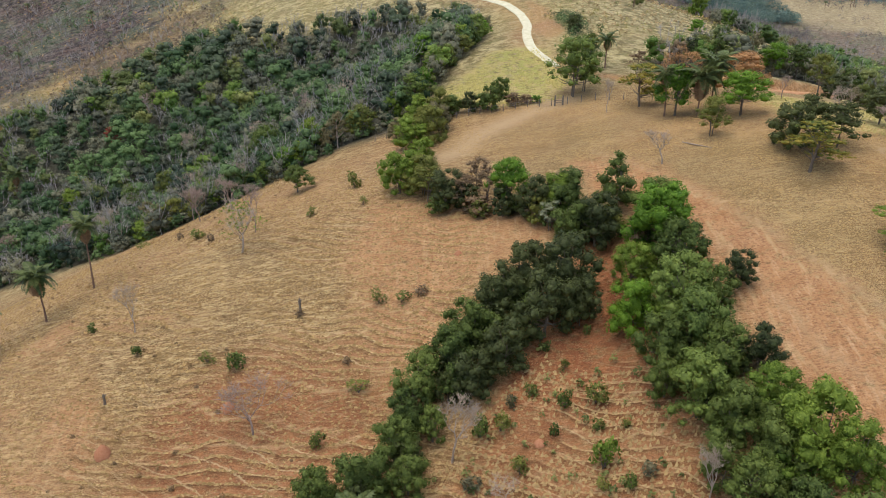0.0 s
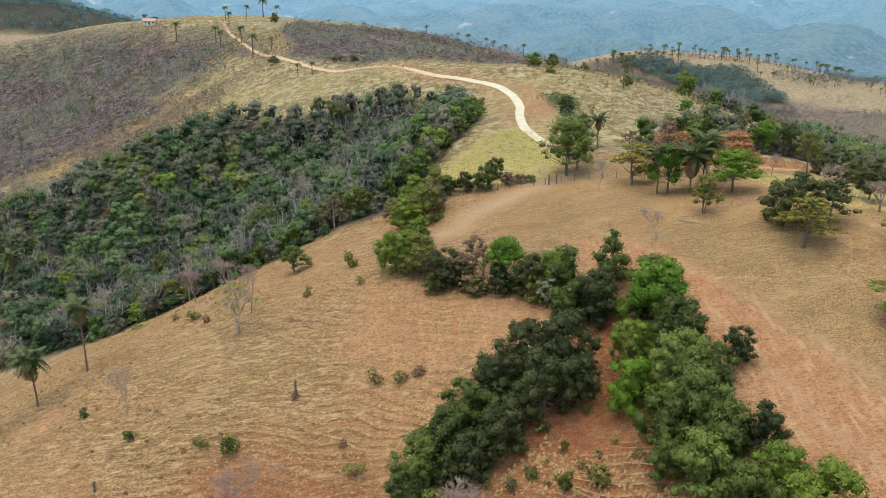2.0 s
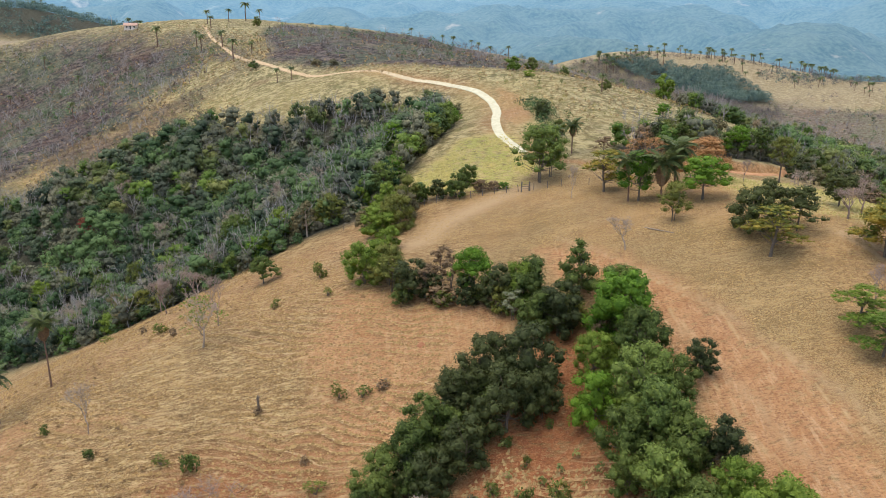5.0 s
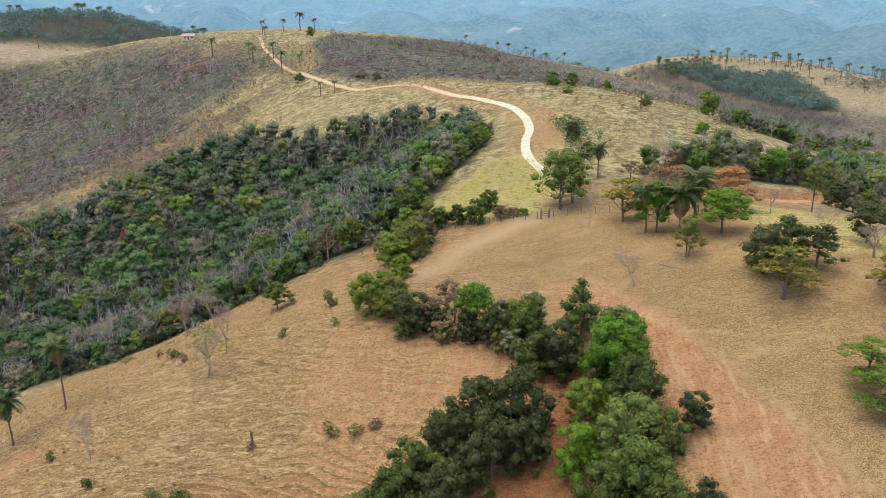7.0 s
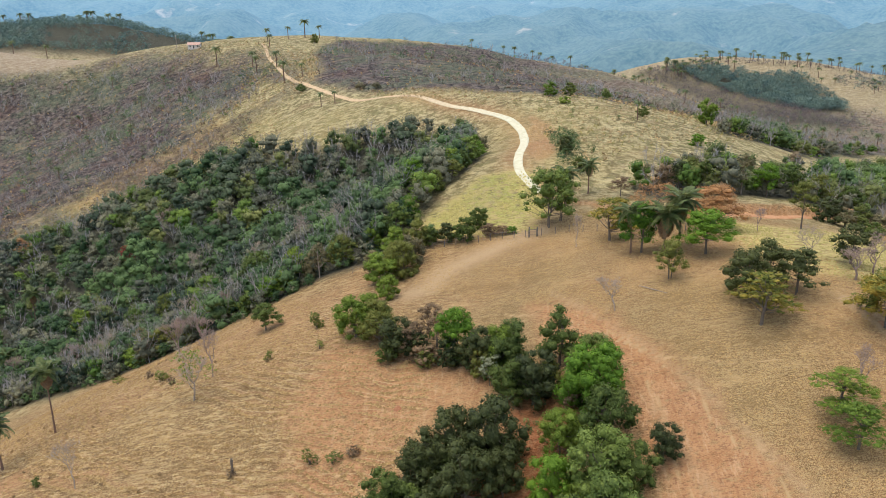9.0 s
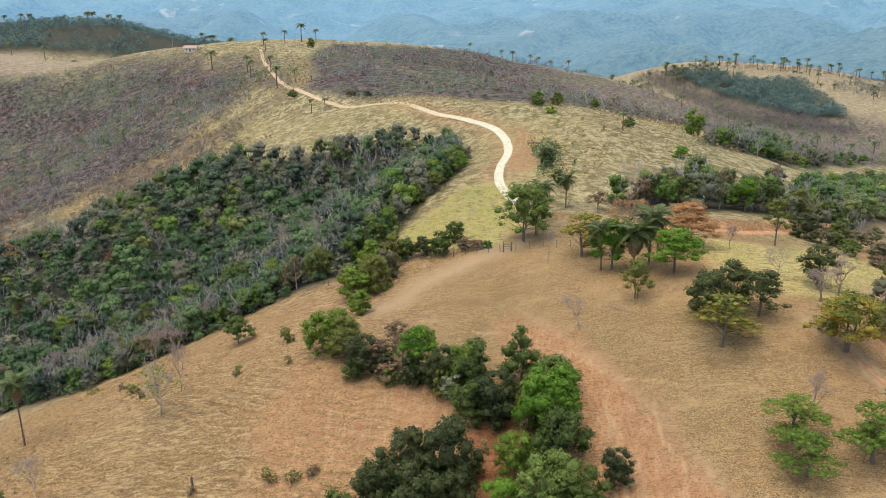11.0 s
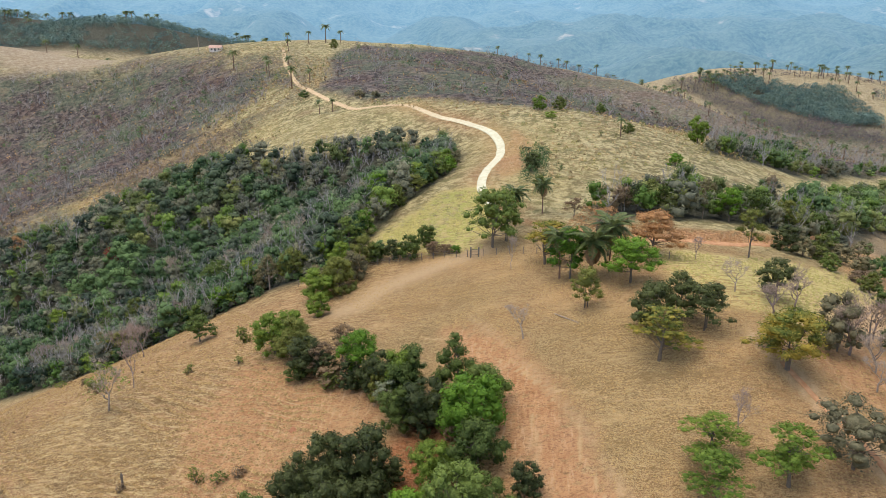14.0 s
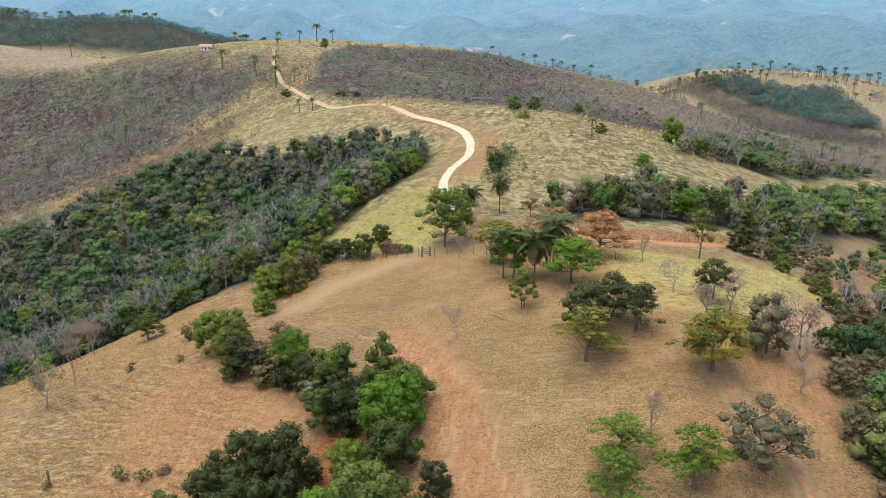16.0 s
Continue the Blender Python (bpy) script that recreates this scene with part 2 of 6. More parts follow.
def ground_material():
    m, nodes, links, bsdf = material("pasture_ground")
    where = nodes.new("ShaderNodeTexCoord").outputs["Object"]

    def mask(name):
        return node(nodes, "ShaderNodeAttribute", attribute_name=name).outputs["Fac"]

    flat = nodes.new("ShaderNodeMapping")
    flat.inputs["Scale"].default_value = (0.55, 1.0, 1.0)
    links.new(where, flat.inputs[0])
    flat = flat.outputs[0]
    large = noise_of(nodes, links, 0.05, 5, 0.6, where)
    middle = noise_of(nodes, links, 0.4, 5, 0.65, where)
    clumps = noise_of(nodes, links, 1.15, 3, 0.6, flat)
    fine = noise_of(nodes, links, 3.4, 3, 0.7, flat)
    dry = blend(nodes, links, ramp(nodes, links, middle, 0.32, 0.68), (0.30, 0.163, 0.060), (0.40, 0.245, 0.098))
    dry = blend(nodes, links, ramp(nodes, links, large, 0.35, 0.7), dry, (0.36, 0.222, 0.09))
    rough = mask("rough")
    # brown clump tones that also put the shade between tufts into the colour
    dry = blend(nodes, links, times(nodes, links, times(nodes, links, ramp(nodes, links, clumps, 0.52, 0.38), rough), 0.8), dry, (0.175, 0.100, 0.042))
    dry = blend(nodes, links, times(nodes, links, times(nodes, links, ramp(nodes, links, fine, 0.50, 0.62), rough), 0.85), dry, (0.54, 0.395, 0.19))
    dry = blend(nodes, links, times(nodes, links, times(nodes, links, ramp(nodes, links, fine, 0.47, 0.36), rough), 0.75), dry, (0.125, 0.072, 0.030))
    dry = blend(nodes, links, times(nodes, links, ramp(nodes, links, rough, 0.95, 0.5), 0.38), dry, (0.46, 0.31, 0.118))
    # low grass browner here, its colour also darkened to stand for tuft shade
    dry = blend(nodes, links, times(nodes, links, mask("clay"), 0.7), dry, (0.185, 0.102, 0.038))
    grain = noise_of(nodes, links, 7.5, 2, 0.6, where)
    dry = blend(nodes, links, times(nodes, links, ramp(nodes, links, grain, 0.51, 0.59), 0.6), dry, (0.58, 0.43, 0.215))
    dry = blend(nodes, links, times(nodes, links, ramp(nodes, links, grain, 0.49, 0.41), 0.75), dry, (0.130, 0.080, 0.034))
    worn = noise_of(nodes, links, 0.16, 5, 0.7, flat)
    dry = blend(nodes, links, times(nodes, links, ramp(nodes, links, worn, 0.54, 0.66), 0.55), dry, (0.56, 0.385, 0.180))
    dry = blend(nodes, links, times(nodes, links, ramp(nodes, links, worn, 0.47, 0.36), 0.5), dry, (0.235, 0.150, 0.058))
    combed = nodes.new("ShaderNodeMapping")
    combed.inputs["Scale"].default_value = (0.32, 1.5, 1.0)
    combed.inputs["Rotation"].default_value = (0, 0, 0.18)
    links.new(where, combed.inputs[0])
    wisps = noise_of(nodes, links, 1.25, 4, 0.7, combed.outputs[0])
    sloping = ramp(nodes, links, rough, 0.63, 0.98)
    dry = blend(nodes, links, times(nodes, links, ramp(nodes, links, wisps, 0.54, 0.62), times(nodes, links, sloping, 0.7)), dry, (0.64, 0.475, 0.230))
    dry = blend(nodes, links, times(nodes, links, ramp(nodes, links, wisps, 0.47, 0.37), times(nodes, links, sloping, 0.7)), dry, (0.165, 0.098, 0.038))
    # olive and straw ridge tussocks, the dark spots also painted as tussock shade
    tussock = ramp(nodes, links, noise_of(nodes, links, 0.5, 5, 0.75, where), 0.44, 0.56)
    dry = blend(nodes, links, times(nodes, links, mask("tussocks"), 0.85), dry, blend(nodes, links, tussock, (0.190, 0.160, 0.068), (0.62, 0.520, 0.265)))
    mottle = noise_of(nodes, links, 0.22, 5, 0.72, where)
    far_grass = mask("tussocks")
    dry = blend(nodes, links, times(nodes, links, times(nodes, links, ramp(nodes, links, mottle, 0.48, 0.40), far_grass), 0.8), dry, (0.225, 0.205, 0.082))
    dry = blend(nodes, links, times(nodes, links, times(nodes, links, ramp(nodes, links, mottle, 0.54, 0.64), far_grass), 0.75), dry, (0.66, 0.560, 0.300))
    brownish = noise_of(nodes, links, 0.09, 4, 0.7, flat)
    dry = blend(nodes, links, times(nodes, links, times(nodes, links, ramp(nodes, links, brownish, 0.54, 0.66), far_grass), 0.5), dry, (0.330, 0.220, 0.115))
    soil = blend(nodes, links, ramp(nodes, links, middle, 0.3, 0.75), (0.42, 0.190, 0.070), (0.62, 0.345, 0.155))
    soil = blend(nodes, links, times(nodes, links, ramp(nodes, links, large, 0.3, 0.6), 0.4), soil, (0.50, 0.29, 0.155))
    soil = blend(nodes, links, mask("clay"), soil, blend(nodes, links, ramp(nodes, links, middle, 0.35, 0.7), (0.25, 0.083, 0.034), (0.43, 0.178, 0.072)))
    soil = blend(nodes, links, times(nodes, links, ramp(nodes, links, fine, 0.49, 0.38), 0.55), soil, (0.16, 0.072, 0.034))
    soil = blend(nodes, links, times(nodes, links, ramp(nodes, links, noise_of(nodes, links, 5.5, 3, 0.7, where), 0.52, 0.64), 0.5), soil, (0.58, 0.36, 0.185))
    washed = nodes.new("ShaderNodeMapping")
    washed.inputs["Scale"].default_value = (1.5, 0.22, 1.0)
    washed.inputs["Rotation"].default_value = (0, 0, -0.38)
    links.new(where, washed.inputs[0])
    runnels = noise_of(nodes, links, 0.9, 5, 0.7, washed.outputs[0])
    soil = blend(nodes, links, times(nodes, links, ramp(nodes, links, runnels, 0.53, 0.66), times(nodes, links, ramp(nodes, links, mask("clay"), 1.0, 0.2), 0.6)), soil, (0.68, 0.445, 0.245))
    soil = blend(nodes, links, times(nodes, links, ramp(nodes, links, runnels, 0.46, 0.34), 0.5), soil, (0.34, 0.150, 0.062))
    bare = times(nodes, links, mask("soil"), ramp(nodes, links, clumps, 0.24, 0.50))
    colour = blend(nodes, links, bare, dry, soil)
    lush = mask("green")
    meadow = blend(nodes, links, ramp(nodes, links, lush, 0.3, 0.9), (0.60, 0.465, 0.185), (0.43, 0.405, 0.110))
    meadow = blend(nodes, links, times(nodes, links, ramp(nodes, links, clumps, 0.52, 0.38), 0.75), meadow, (0.20, 0.175, 0.05))
    meadow = blend(nodes, links, times(nodes, links, ramp(nodes, links, fine, 0.50, 0.62), 0.6), meadow, (0.62, 0.52, 0.22))
    meadow = blend(nodes, links, times(nodes, links, ramp(nodes, links, middle, 0.46, 0.62), 0.7), meadow, (0.58, 0.435, 0.190))
    colour = blend(nodes, links, times(nodes, links, ramp(nodes, links, lush, 0.0, 0.5), ramp(nodes, links, clumps, 0.28, 0.5)), colour, meadow)
    ash = noise_of(nodes, links, 0.34, 6, 0.85, where)
    patch = noise_of(nodes, links, 0.03, 4, 0.65, where)
    burnt = blend(nodes, links, ramp(nodes, links, ash, 0.43, 0.60), (0.038, 0.031, 0.030), (0.270, 0.215, 0.176))
    burnt = blend(nodes, links, times(nodes, links, ramp(nodes, links, patch, 0.47, 0.58), 0.85), burnt, blend(nodes, links, ramp(nodes, links, ash, 0.42, 0.6), (0.070, 0.086, 0.055), (0.210, 0.215, 0.130)))
    burnt = blend(nodes, links, times(nodes, links, ramp(nodes, links, patch, 0.44, 0.34), 0.6), burnt, blend(nodes, links, ramp(nodes, links, ash, 0.42, 0.6), (0.070, 0.036, 0.030), (0.165, 0.090, 0.070)))
    spared = noise_of(nodes, links, 0.055, 6, 0.75, where)
    burnt = blend(nodes, links, times(nodes, links, ramp(nodes, links, spared, 0.56, 0.66), 0.55), burnt, (0.36, 0.27, 0.165))
    burnt = blend(nodes, links, times(nodes, links, ramp(nodes, links, spared, 0.43, 0.33), 0.5), burnt, (0.060, 0.050, 0.050))
    colour = blend(nodes, links, mask("burn"), colour, burnt)
    # pale field and straw crests, plus haze put into the far eastern ground
    colour = blend(nodes, links, mask("pale"), colour, blend(nodes, links, ramp(nodes, links, ash, 0.4, 0.6), (0.33, 0.235, 0.135), (0.52, 0.42, 0.28)))
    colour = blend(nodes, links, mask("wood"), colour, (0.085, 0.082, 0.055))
    # trodden steps: thin straw lips over ragged risers, dark with clumps and painted shade
    zone = mask("steps")
    broken = ramp(nodes, links, noise_of(nodes, links, 0.33, 3, 0.6, where), 0.36, 0.52)

    def tread(name):
        n = node(nodes, "ShaderNodeMath", operation="FRACT")
        wavy = node(nodes, "ShaderNodeMath", operation="MULTIPLY_ADD")
        links.new(fine, wavy.inputs[0])
        wavy.inputs[1].default_value = 0.22
        links.new(mask(name), wavy.inputs[2])
        links.new(wavy.outputs[0], n.inputs[0])
        return n.outputs[0]

    def band(source, a, b, c, d):
        return times(nodes, links, ramp(nodes, links, source, a, b), ramp(nodes, links, source, d, c))

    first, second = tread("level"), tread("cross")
    riser_shade = times(nodes, links, times(nodes, links, band(first, 0.05, 0.30, 0.40, 0.46), zone), ramp(nodes, links, clumps, 0.36, 0.55))
    colour = blend(nodes, links, times(nodes, links, riser_shade, 0.65), colour, (0.145, 0.080, 0.033))
    colour = blend(nodes, links, times(nodes, links, times(nodes, links, band(first, 0.54, 0.62, 0.80, 0.98), zone), 0.35), colour, (0.40, 0.20, 0.098))
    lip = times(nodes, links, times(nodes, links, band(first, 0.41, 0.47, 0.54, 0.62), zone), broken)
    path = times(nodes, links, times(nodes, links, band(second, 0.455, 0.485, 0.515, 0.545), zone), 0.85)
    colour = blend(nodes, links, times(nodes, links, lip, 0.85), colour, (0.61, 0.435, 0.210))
    colour = blend(nodes, links, path, colour, (0.54, 0.385, 0.20))
    colour = blend(nodes, links, mask("trail"), colour, (0.54, 0.375, 0.205))
    thin = times(nodes, links, ramp(nodes, links, mask("astray"), 0.42, 0.14), ramp(nodes, links, middle, 0.34, 0.50))
    colour = blend(nodes, links, times(nodes, links, thin, 0.8), colour, (0.56, 0.38, 0.19))
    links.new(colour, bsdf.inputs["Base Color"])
    bsdf.inputs["Roughness"].default_value = 0.95
    rise = node(nodes, "ShaderNodeMath", operation="MULTIPLY_ADD")
    links.new(times(nodes, links, ramp(nodes, links, first, 0.30, 0.50), times(nodes, links, ramp(nodes, links, first, 1.0, 0.5), zone)), rise.inputs[0])
    rise.inputs[1].default_value = 0.30
    lumps = node(nodes, "ShaderNodeMath", operation="MULTIPLY_ADD")
    links.new(clumps, lumps.inputs[0])
    lumps.inputs[1].default_value = 1.3
    links.new(fine, lumps.inputs[2])
    coarse = node(nodes, "ShaderNodeMath", operation="MULTIPLY_ADD")
    links.new(times(nodes, links, ramp(nodes, links, mottle, 0.3, 0.7), far_grass), coarse.inputs[0])
    coarse.inputs[1].default_value = 2.4
    links.new(lumps.outputs[0], coarse.inputs[2])
    links.new(coarse.outputs[0], rise.inputs[2])
    bump = node(nodes, "ShaderNodeBump", Strength=1.0, Distance=0.7)
    links.new(rise.outputs[0], bump.inputs["Height"])
    links.new(bump.outputs[0], bsdf.inputs["Normal"])
    return m


def leaf_material(name, dark, light, through_light=0.25, gloss=0.55, second=(), many=False):
    """Leaves: their tint varies from plant to plant (by the plants' own tint where many share a mesh) and from leaf to leaf."""
    m, nodes, links, bsdf = material(name)
    leaf = nodes.new("ShaderNodeNewGeometry").outputs["Random Per Island"]
    if many:
        plant = node(nodes, "ShaderNodeAttribute", attribute_name="tint").outputs["Fac"]
    else:
        plant = nodes.new("ShaderNodeObjectInfo").outputs["Random"]
    colour = blend(nodes, links, leaf, dark, light)
    warm = [c * k for c, k in zip(light, (1.2, 1.05, 0.85))]
    whole = blend(nodes, links, plant, [c * (0.95 if many else 0.85) for c in dark], warm)
    colour = blend(nodes, links, 0.88 if many else 0.42, colour, whole)
    where = nodes.new("ShaderNodeTexCoord").outputs["Object"]
    if second:
        turning = ramp(nodes, links, noise_of(nodes, links, 0.45, 3, 0.6, where), 0.44, 0.58)
        colour = blend(nodes, links, turning, colour, blend(nodes, links, leaf, *second))
    sprays = noise_of(nodes, links, 1.9, 3, 0.7, where)
    colour = blend(nodes, links, times(nodes, links, ramp(nodes, links, sprays, 0.52, 0.36), 0.65 if many else 0.38), colour, [c * 0.6 for c in dark])
    colour = blend(nodes, links, times(nodes, links, ramp(nodes, links, sprays, 0.54, 0.68), 0.4), colour, warm)
    links.new(colour, bsdf.inputs["Base Color"])
    bsdf.inputs["Roughness"].default_value = gloss
    bsdf.inputs["Specular IOR Level"].default_value = 0.16
    glow = nodes.new("ShaderNodeBsdfTranslucent")
    links.new(colour, glow.inputs[0])
    both = nodes.new("ShaderNodeMixShader")
    both.inputs[0].default_value = through_light
    links.new(bsdf.outputs[0], both.inputs[1])
    links.new(glow.outputs[0], both.inputs[2])
    links.new(both.outputs[0], nodes["Material Output"].inputs[0])
    return m


def plain_material(name, a, b, scale=6.0, rough=0.9, bump=0.3):
    m, nodes, links, bsdf = material(name)
    where = nodes.new("ShaderNodeTexCoord").outputs["Object"]
    grain = noise_of(nodes, links, scale, 5, 0.65, where)
    links.new(blend(nodes, links, ramp(nodes, links, grain, 0.3, 0.7), a, b), bsdf.inputs["Base Color"])
    bsdf.inputs["Roughness"].default_value = rough
    if bump:
        n = node(nodes, "ShaderNodeBump", Strength=bump, Distance=0.05)
        links.new(grain, n.inputs["Height"])
        links.new(n.outputs[0], bsdf.inputs["Normal"])
    return m


GROUND = ground_material()
def road_material():
    """Whitish clay low down, tan earth on the far hill."""
    m, nodes, links, bsdf = material("pale_road_clay")
    where = nodes.new("ShaderNodeTexCoord").outputs["Object"]
    spot = nodes.new("ShaderNodeSeparateXYZ")
    links.new(where, spot.inputs[0])
    grain = ramp(nodes, links, noise_of(nodes, links, 0.8, 5, 0.65, where), 0.3, 0.7)
    pale = blend(nodes, links, grain, (0.48, 0.44, 0.29), (0.64, 0.60, 0.43))
    tan = blend(nodes, links, grain, (0.42, 0.29, 0.16), (0.58, 0.43, 0.26))
    links.new(blend(nodes, links, ramp(nodes, links, spot.outputs[1], 255, 300), pale, tan), bsdf.inputs["Base Color"])
    bsdf.inputs["Roughness"].default_value = 0.95
    return m


ROAD = road_material()
BARK = plain_material("grey_bark", (0.10, 0.075, 0.055), (0.22, 0.18, 0.14), 5)
PALE_BARK = plain_material("pale_bark", (0.27, 0.205, 0.155), (0.43, 0.35, 0.275), 5)
TWIGS = plain_material("dry_twigs", (0.21, 0.145, 0.115), (0.36, 0.275, 0.225), 3)
WOOD_TWIGS = plain_material("grey_wood_twigs", (0.26, 0.235, 0.215), (0.42, 0.385, 0.36), 0.12, bump=0)
PALM_BARK = plain_material("palm_bark", (0.15, 0.088, 0.06), (0.27, 0.175, 0.12), 4)
POST = plain_material("weathered_post", (0.10, 0.08, 0.06), (0.24, 0.20, 0.16), 6)
WIRE = plain_material("fence_wire", (0.20, 0.19, 0.18), (0.30, 0.28, 0.26), 20, 0.5, 0)
TERMITE = plain_material("red_termite_clay", (0.34, 0.14, 0.07), (0.45, 0.215, 0.115), 4)
LEAF_COLOURS = {
    "dark": ((0.025, 0.038, 0.014), (0.116, 0.142, 0.048), 0.2, 0.5),
    "deep": ((0.037, 0.064, 0.015), (0.180, 0.246, 0.060), 0.28, 0.55),
    "bright": ((0.060, 0.150, 0.014), (0.185, 0.330, 0.038), 0.3, 0.55),
    "silver": ((0.050, 0.090, 0.020), (0.225, 0.310, 0.075), 0.25, 0.5),
    "lime": ((0.078, 0.148, 0.016), (0.275, 0.375, 0.068), 0.35, 0.55),
    "olive": ((0.090, 0.120, 0.026), (0.265, 0.285, 0.076), 0.35, 0.55),
    "yellow": ((0.200, 0.185, 0.028), (0.520, 0.410, 0.085), 0.4, 0.55, ((0.070, 0.115, 0.022), (0.225, 0.265, 0.060))),
    "hay": ((0.400, 0.360, 0.120), (0.600, 0.520, 0.200), 0.3, 0.7),
    "orange": ((0.320, 0.180, 0.080), (0.570, 0.340, 0.160), 0.35, 0.6),
    "rust": ((0.130, 0.036, 0.026), (0.300, 0.085, 0.060), 0.25, 0.6),
    "brown": ((0.140, 0.100, 0.058), (0.300, 0.215, 0.135), 0.25, 0.6),
    "drab": ((0.070, 0.076, 0.044), (0.215, 0.205, 0.125), 0.25, 0.6),
    "dusty": ((0.120, 0.150, 0.095), (0.330, 0.370, 0.250), 0.25, 0.55),
    "grey": ((0.098, 0.096, 0.050), (0.280, 0.252, 0.140), 0.25, 0.65),
    "palm": ((0.052, 0.084, 0.028), (0.180, 0.225, 0.085), 0.2, 0.45),
    "husk": ((0.250, 0.155, 0.085), (0.480, 0.320, 0.180), 0.25, 0.7),
    "dead": ((0.170, 0.110, 0.058), (0.320, 0.220, 0.115), 0.15, 0.7),
    "straw": ((0.32, 0.215, 0.092), (0.55, 0.405, 0.20), 0.2, 0.8),
    "tussock": ((0.170, 0.160, 0.055), (0.400, 0.350, 0.130), 0.2, 0.8),
    "sward": ((0.250, 0.155, 0.060), (0.560, 0.400, 0.185), 0.2, 0.8),
    "scorched": ((0.100, 0.076, 0.063), (0.220, 0.172, 0.136), 0.1, 0.8),
    # grey of bare far woods, with haze mixed into the colour
    "haze_grey": ((0.13, 0.115, 0.115), (0.22, 0.19, 0.185), 0.1, 0.8),
    # far woods' green, with haze mixed into the leaf colour as blue
    "hazed": ((0.055, 0.088, 0.072), (0.140, 0.185, 0.138), 0.1, 0.8),
}
LEAVES = {key: leaf_material(key + "_leaves", *look_of) for key, look_of in LEAF_COLOURS.items()}
# wood tones; the lighter, bluer ones put haze into the leaf colour
WOOD_TONE = {"deep": (0.90, 1.12, 1.95), "dark": (1.05, 1.25, 2.25), "grey": (0.88, 1.06, 1.42), "bright": (1.05, 0.92, 1.8), "silver": (1.05, 1.10, 1.5), "olive": (1.0, 1.10, 1.6), "brown": (0.85, 0.98, 1.05), "hazed": (1.25, 1.45, 1.75), "haze_grey": (0.95, 0.95, 1.05), "straw": (1.12, 1.25, 1.50), "tussock": (1.10, 1.18, 1.30)}
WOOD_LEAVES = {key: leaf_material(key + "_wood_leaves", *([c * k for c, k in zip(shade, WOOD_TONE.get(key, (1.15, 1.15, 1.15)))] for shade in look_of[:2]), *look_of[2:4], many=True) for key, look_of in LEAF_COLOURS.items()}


# ---- mesh building ----
def quads_mesh(name, corners, mat, tint=None, per=4, normals=None):
    """A mesh of loose faces with `per` corners each, from an array of corners; leaves take the soft normals of their crown."""
    count = len(corners) // per
    me = bpy.data.meshes.new(name)
    me.vertices.add(len(corners))
    me.vertices.foreach_set("co", np.ascontiguousarray(corners, np.float32).ravel())
    me.loops.add(len(corners))
    me.loops.foreach_set("vertex_index", np.arange(len(corners), dtype=np.int32))
    me.polygons.add(count)
    me.polygons.foreach_set("loop_start", np.arange(0, len(corners), per, dtype=np.int32))
    if tint is not None:
        me.attributes.new("tint", "FLOAT", "POINT").data.foreach_set("value", np.asarray(tint, np.float32))
    me.materials.append(mat)
    me.update(calc_edges=True)
    if normals is not None:
        me.attributes.new("custom_normal", "FLOAT_VECTOR", "POINT").data.foreach_set("vector", np.ascontiguousarray(normals, np.float32).ravel())
    return me


def shape_mesh(name, shapes, mat, smooth=True):
    """One mesh out of several (points, faces)."""
    points, faces = [], []
    for p, f in shapes:
        faces += [[i + len(points) for i in face] for face in f]
        points += [tuple(q) for q in p]
    me = bpy.data.meshes.new(name)
    me.from_pydata(points, [], faces)
    me.materials.append(mat)
    if smooth:
        me.polygons.foreach_set("use_smooth", [True] * len(me.polygons))
    me.update()
    return me


def tube(path, radii, sides=6):
    """A tapered tube along a path: points and faces, closed at its end."""
    points, faces = [], []
    path = [Vector(p) for p in path]
    for k, p in enumerate(path):
        ahead = (path[min(k + 1, len(path) - 1)] - path[max(k - 1, 0)]).normalized()
        side = ahead.cross(Vector((0.31, 0.95, 0.05))).normalized()
        other = ahead.cross(side)
        for s in range(sides):
            a = 2 * math.pi * s / sides
            points.append(p + (side * math.cos(a) + other * math.sin(a)) * radii[k])
    for k in range(len(path) - 1):
        for s in range(sides):
            t = (s + 1) % sides
            faces.append((k * sides + s, k * sides + t, (k + 1) * sides + t, (k + 1) * sides + s))
    faces.append([(len(path) - 1) * sides + s for s in range(sides)])
    return points, faces


def part(name, me, parent, label="", where=None):
    ob = new(name, me)
    ob.parent = parent
    if where is not None:
        ob.matrix_basis = where
    return tagged(ob, label) if label else ob


def unit(v):
    return v / (np.linalg.norm(v, axis=-1, keepdims=True) + 1e-9)


def leaflets(centres, ways, size, rng, slim=0.6, out=None, soft=0.7):
    """A small leaf-shaped face at each centre, square to its way: corners and normals, these turned towards out."""
    n = len(centres)
    ways = unit(ways)
    out = ways if out is None else unit(out)
    ways = np.where((ways * out).sum(1)[:, None] < 0, -ways, ways)
    u = unit(np.cross(ways, rng.normal(size=(n, 3))))
    v = np.cross(ways, u)
    long = (size * rng.uniform(0.6, 1.35, n))[:, None]
    corners = np.stack([centres - u * long, centres + u * long * 0.6 - v * long * slim, centres + u * long * 0.6 + v * long * slim], 1)
    return corners.reshape(-1, 3), np.repeat(unit(out * soft + ways * (1 - soft)), 3, 0)


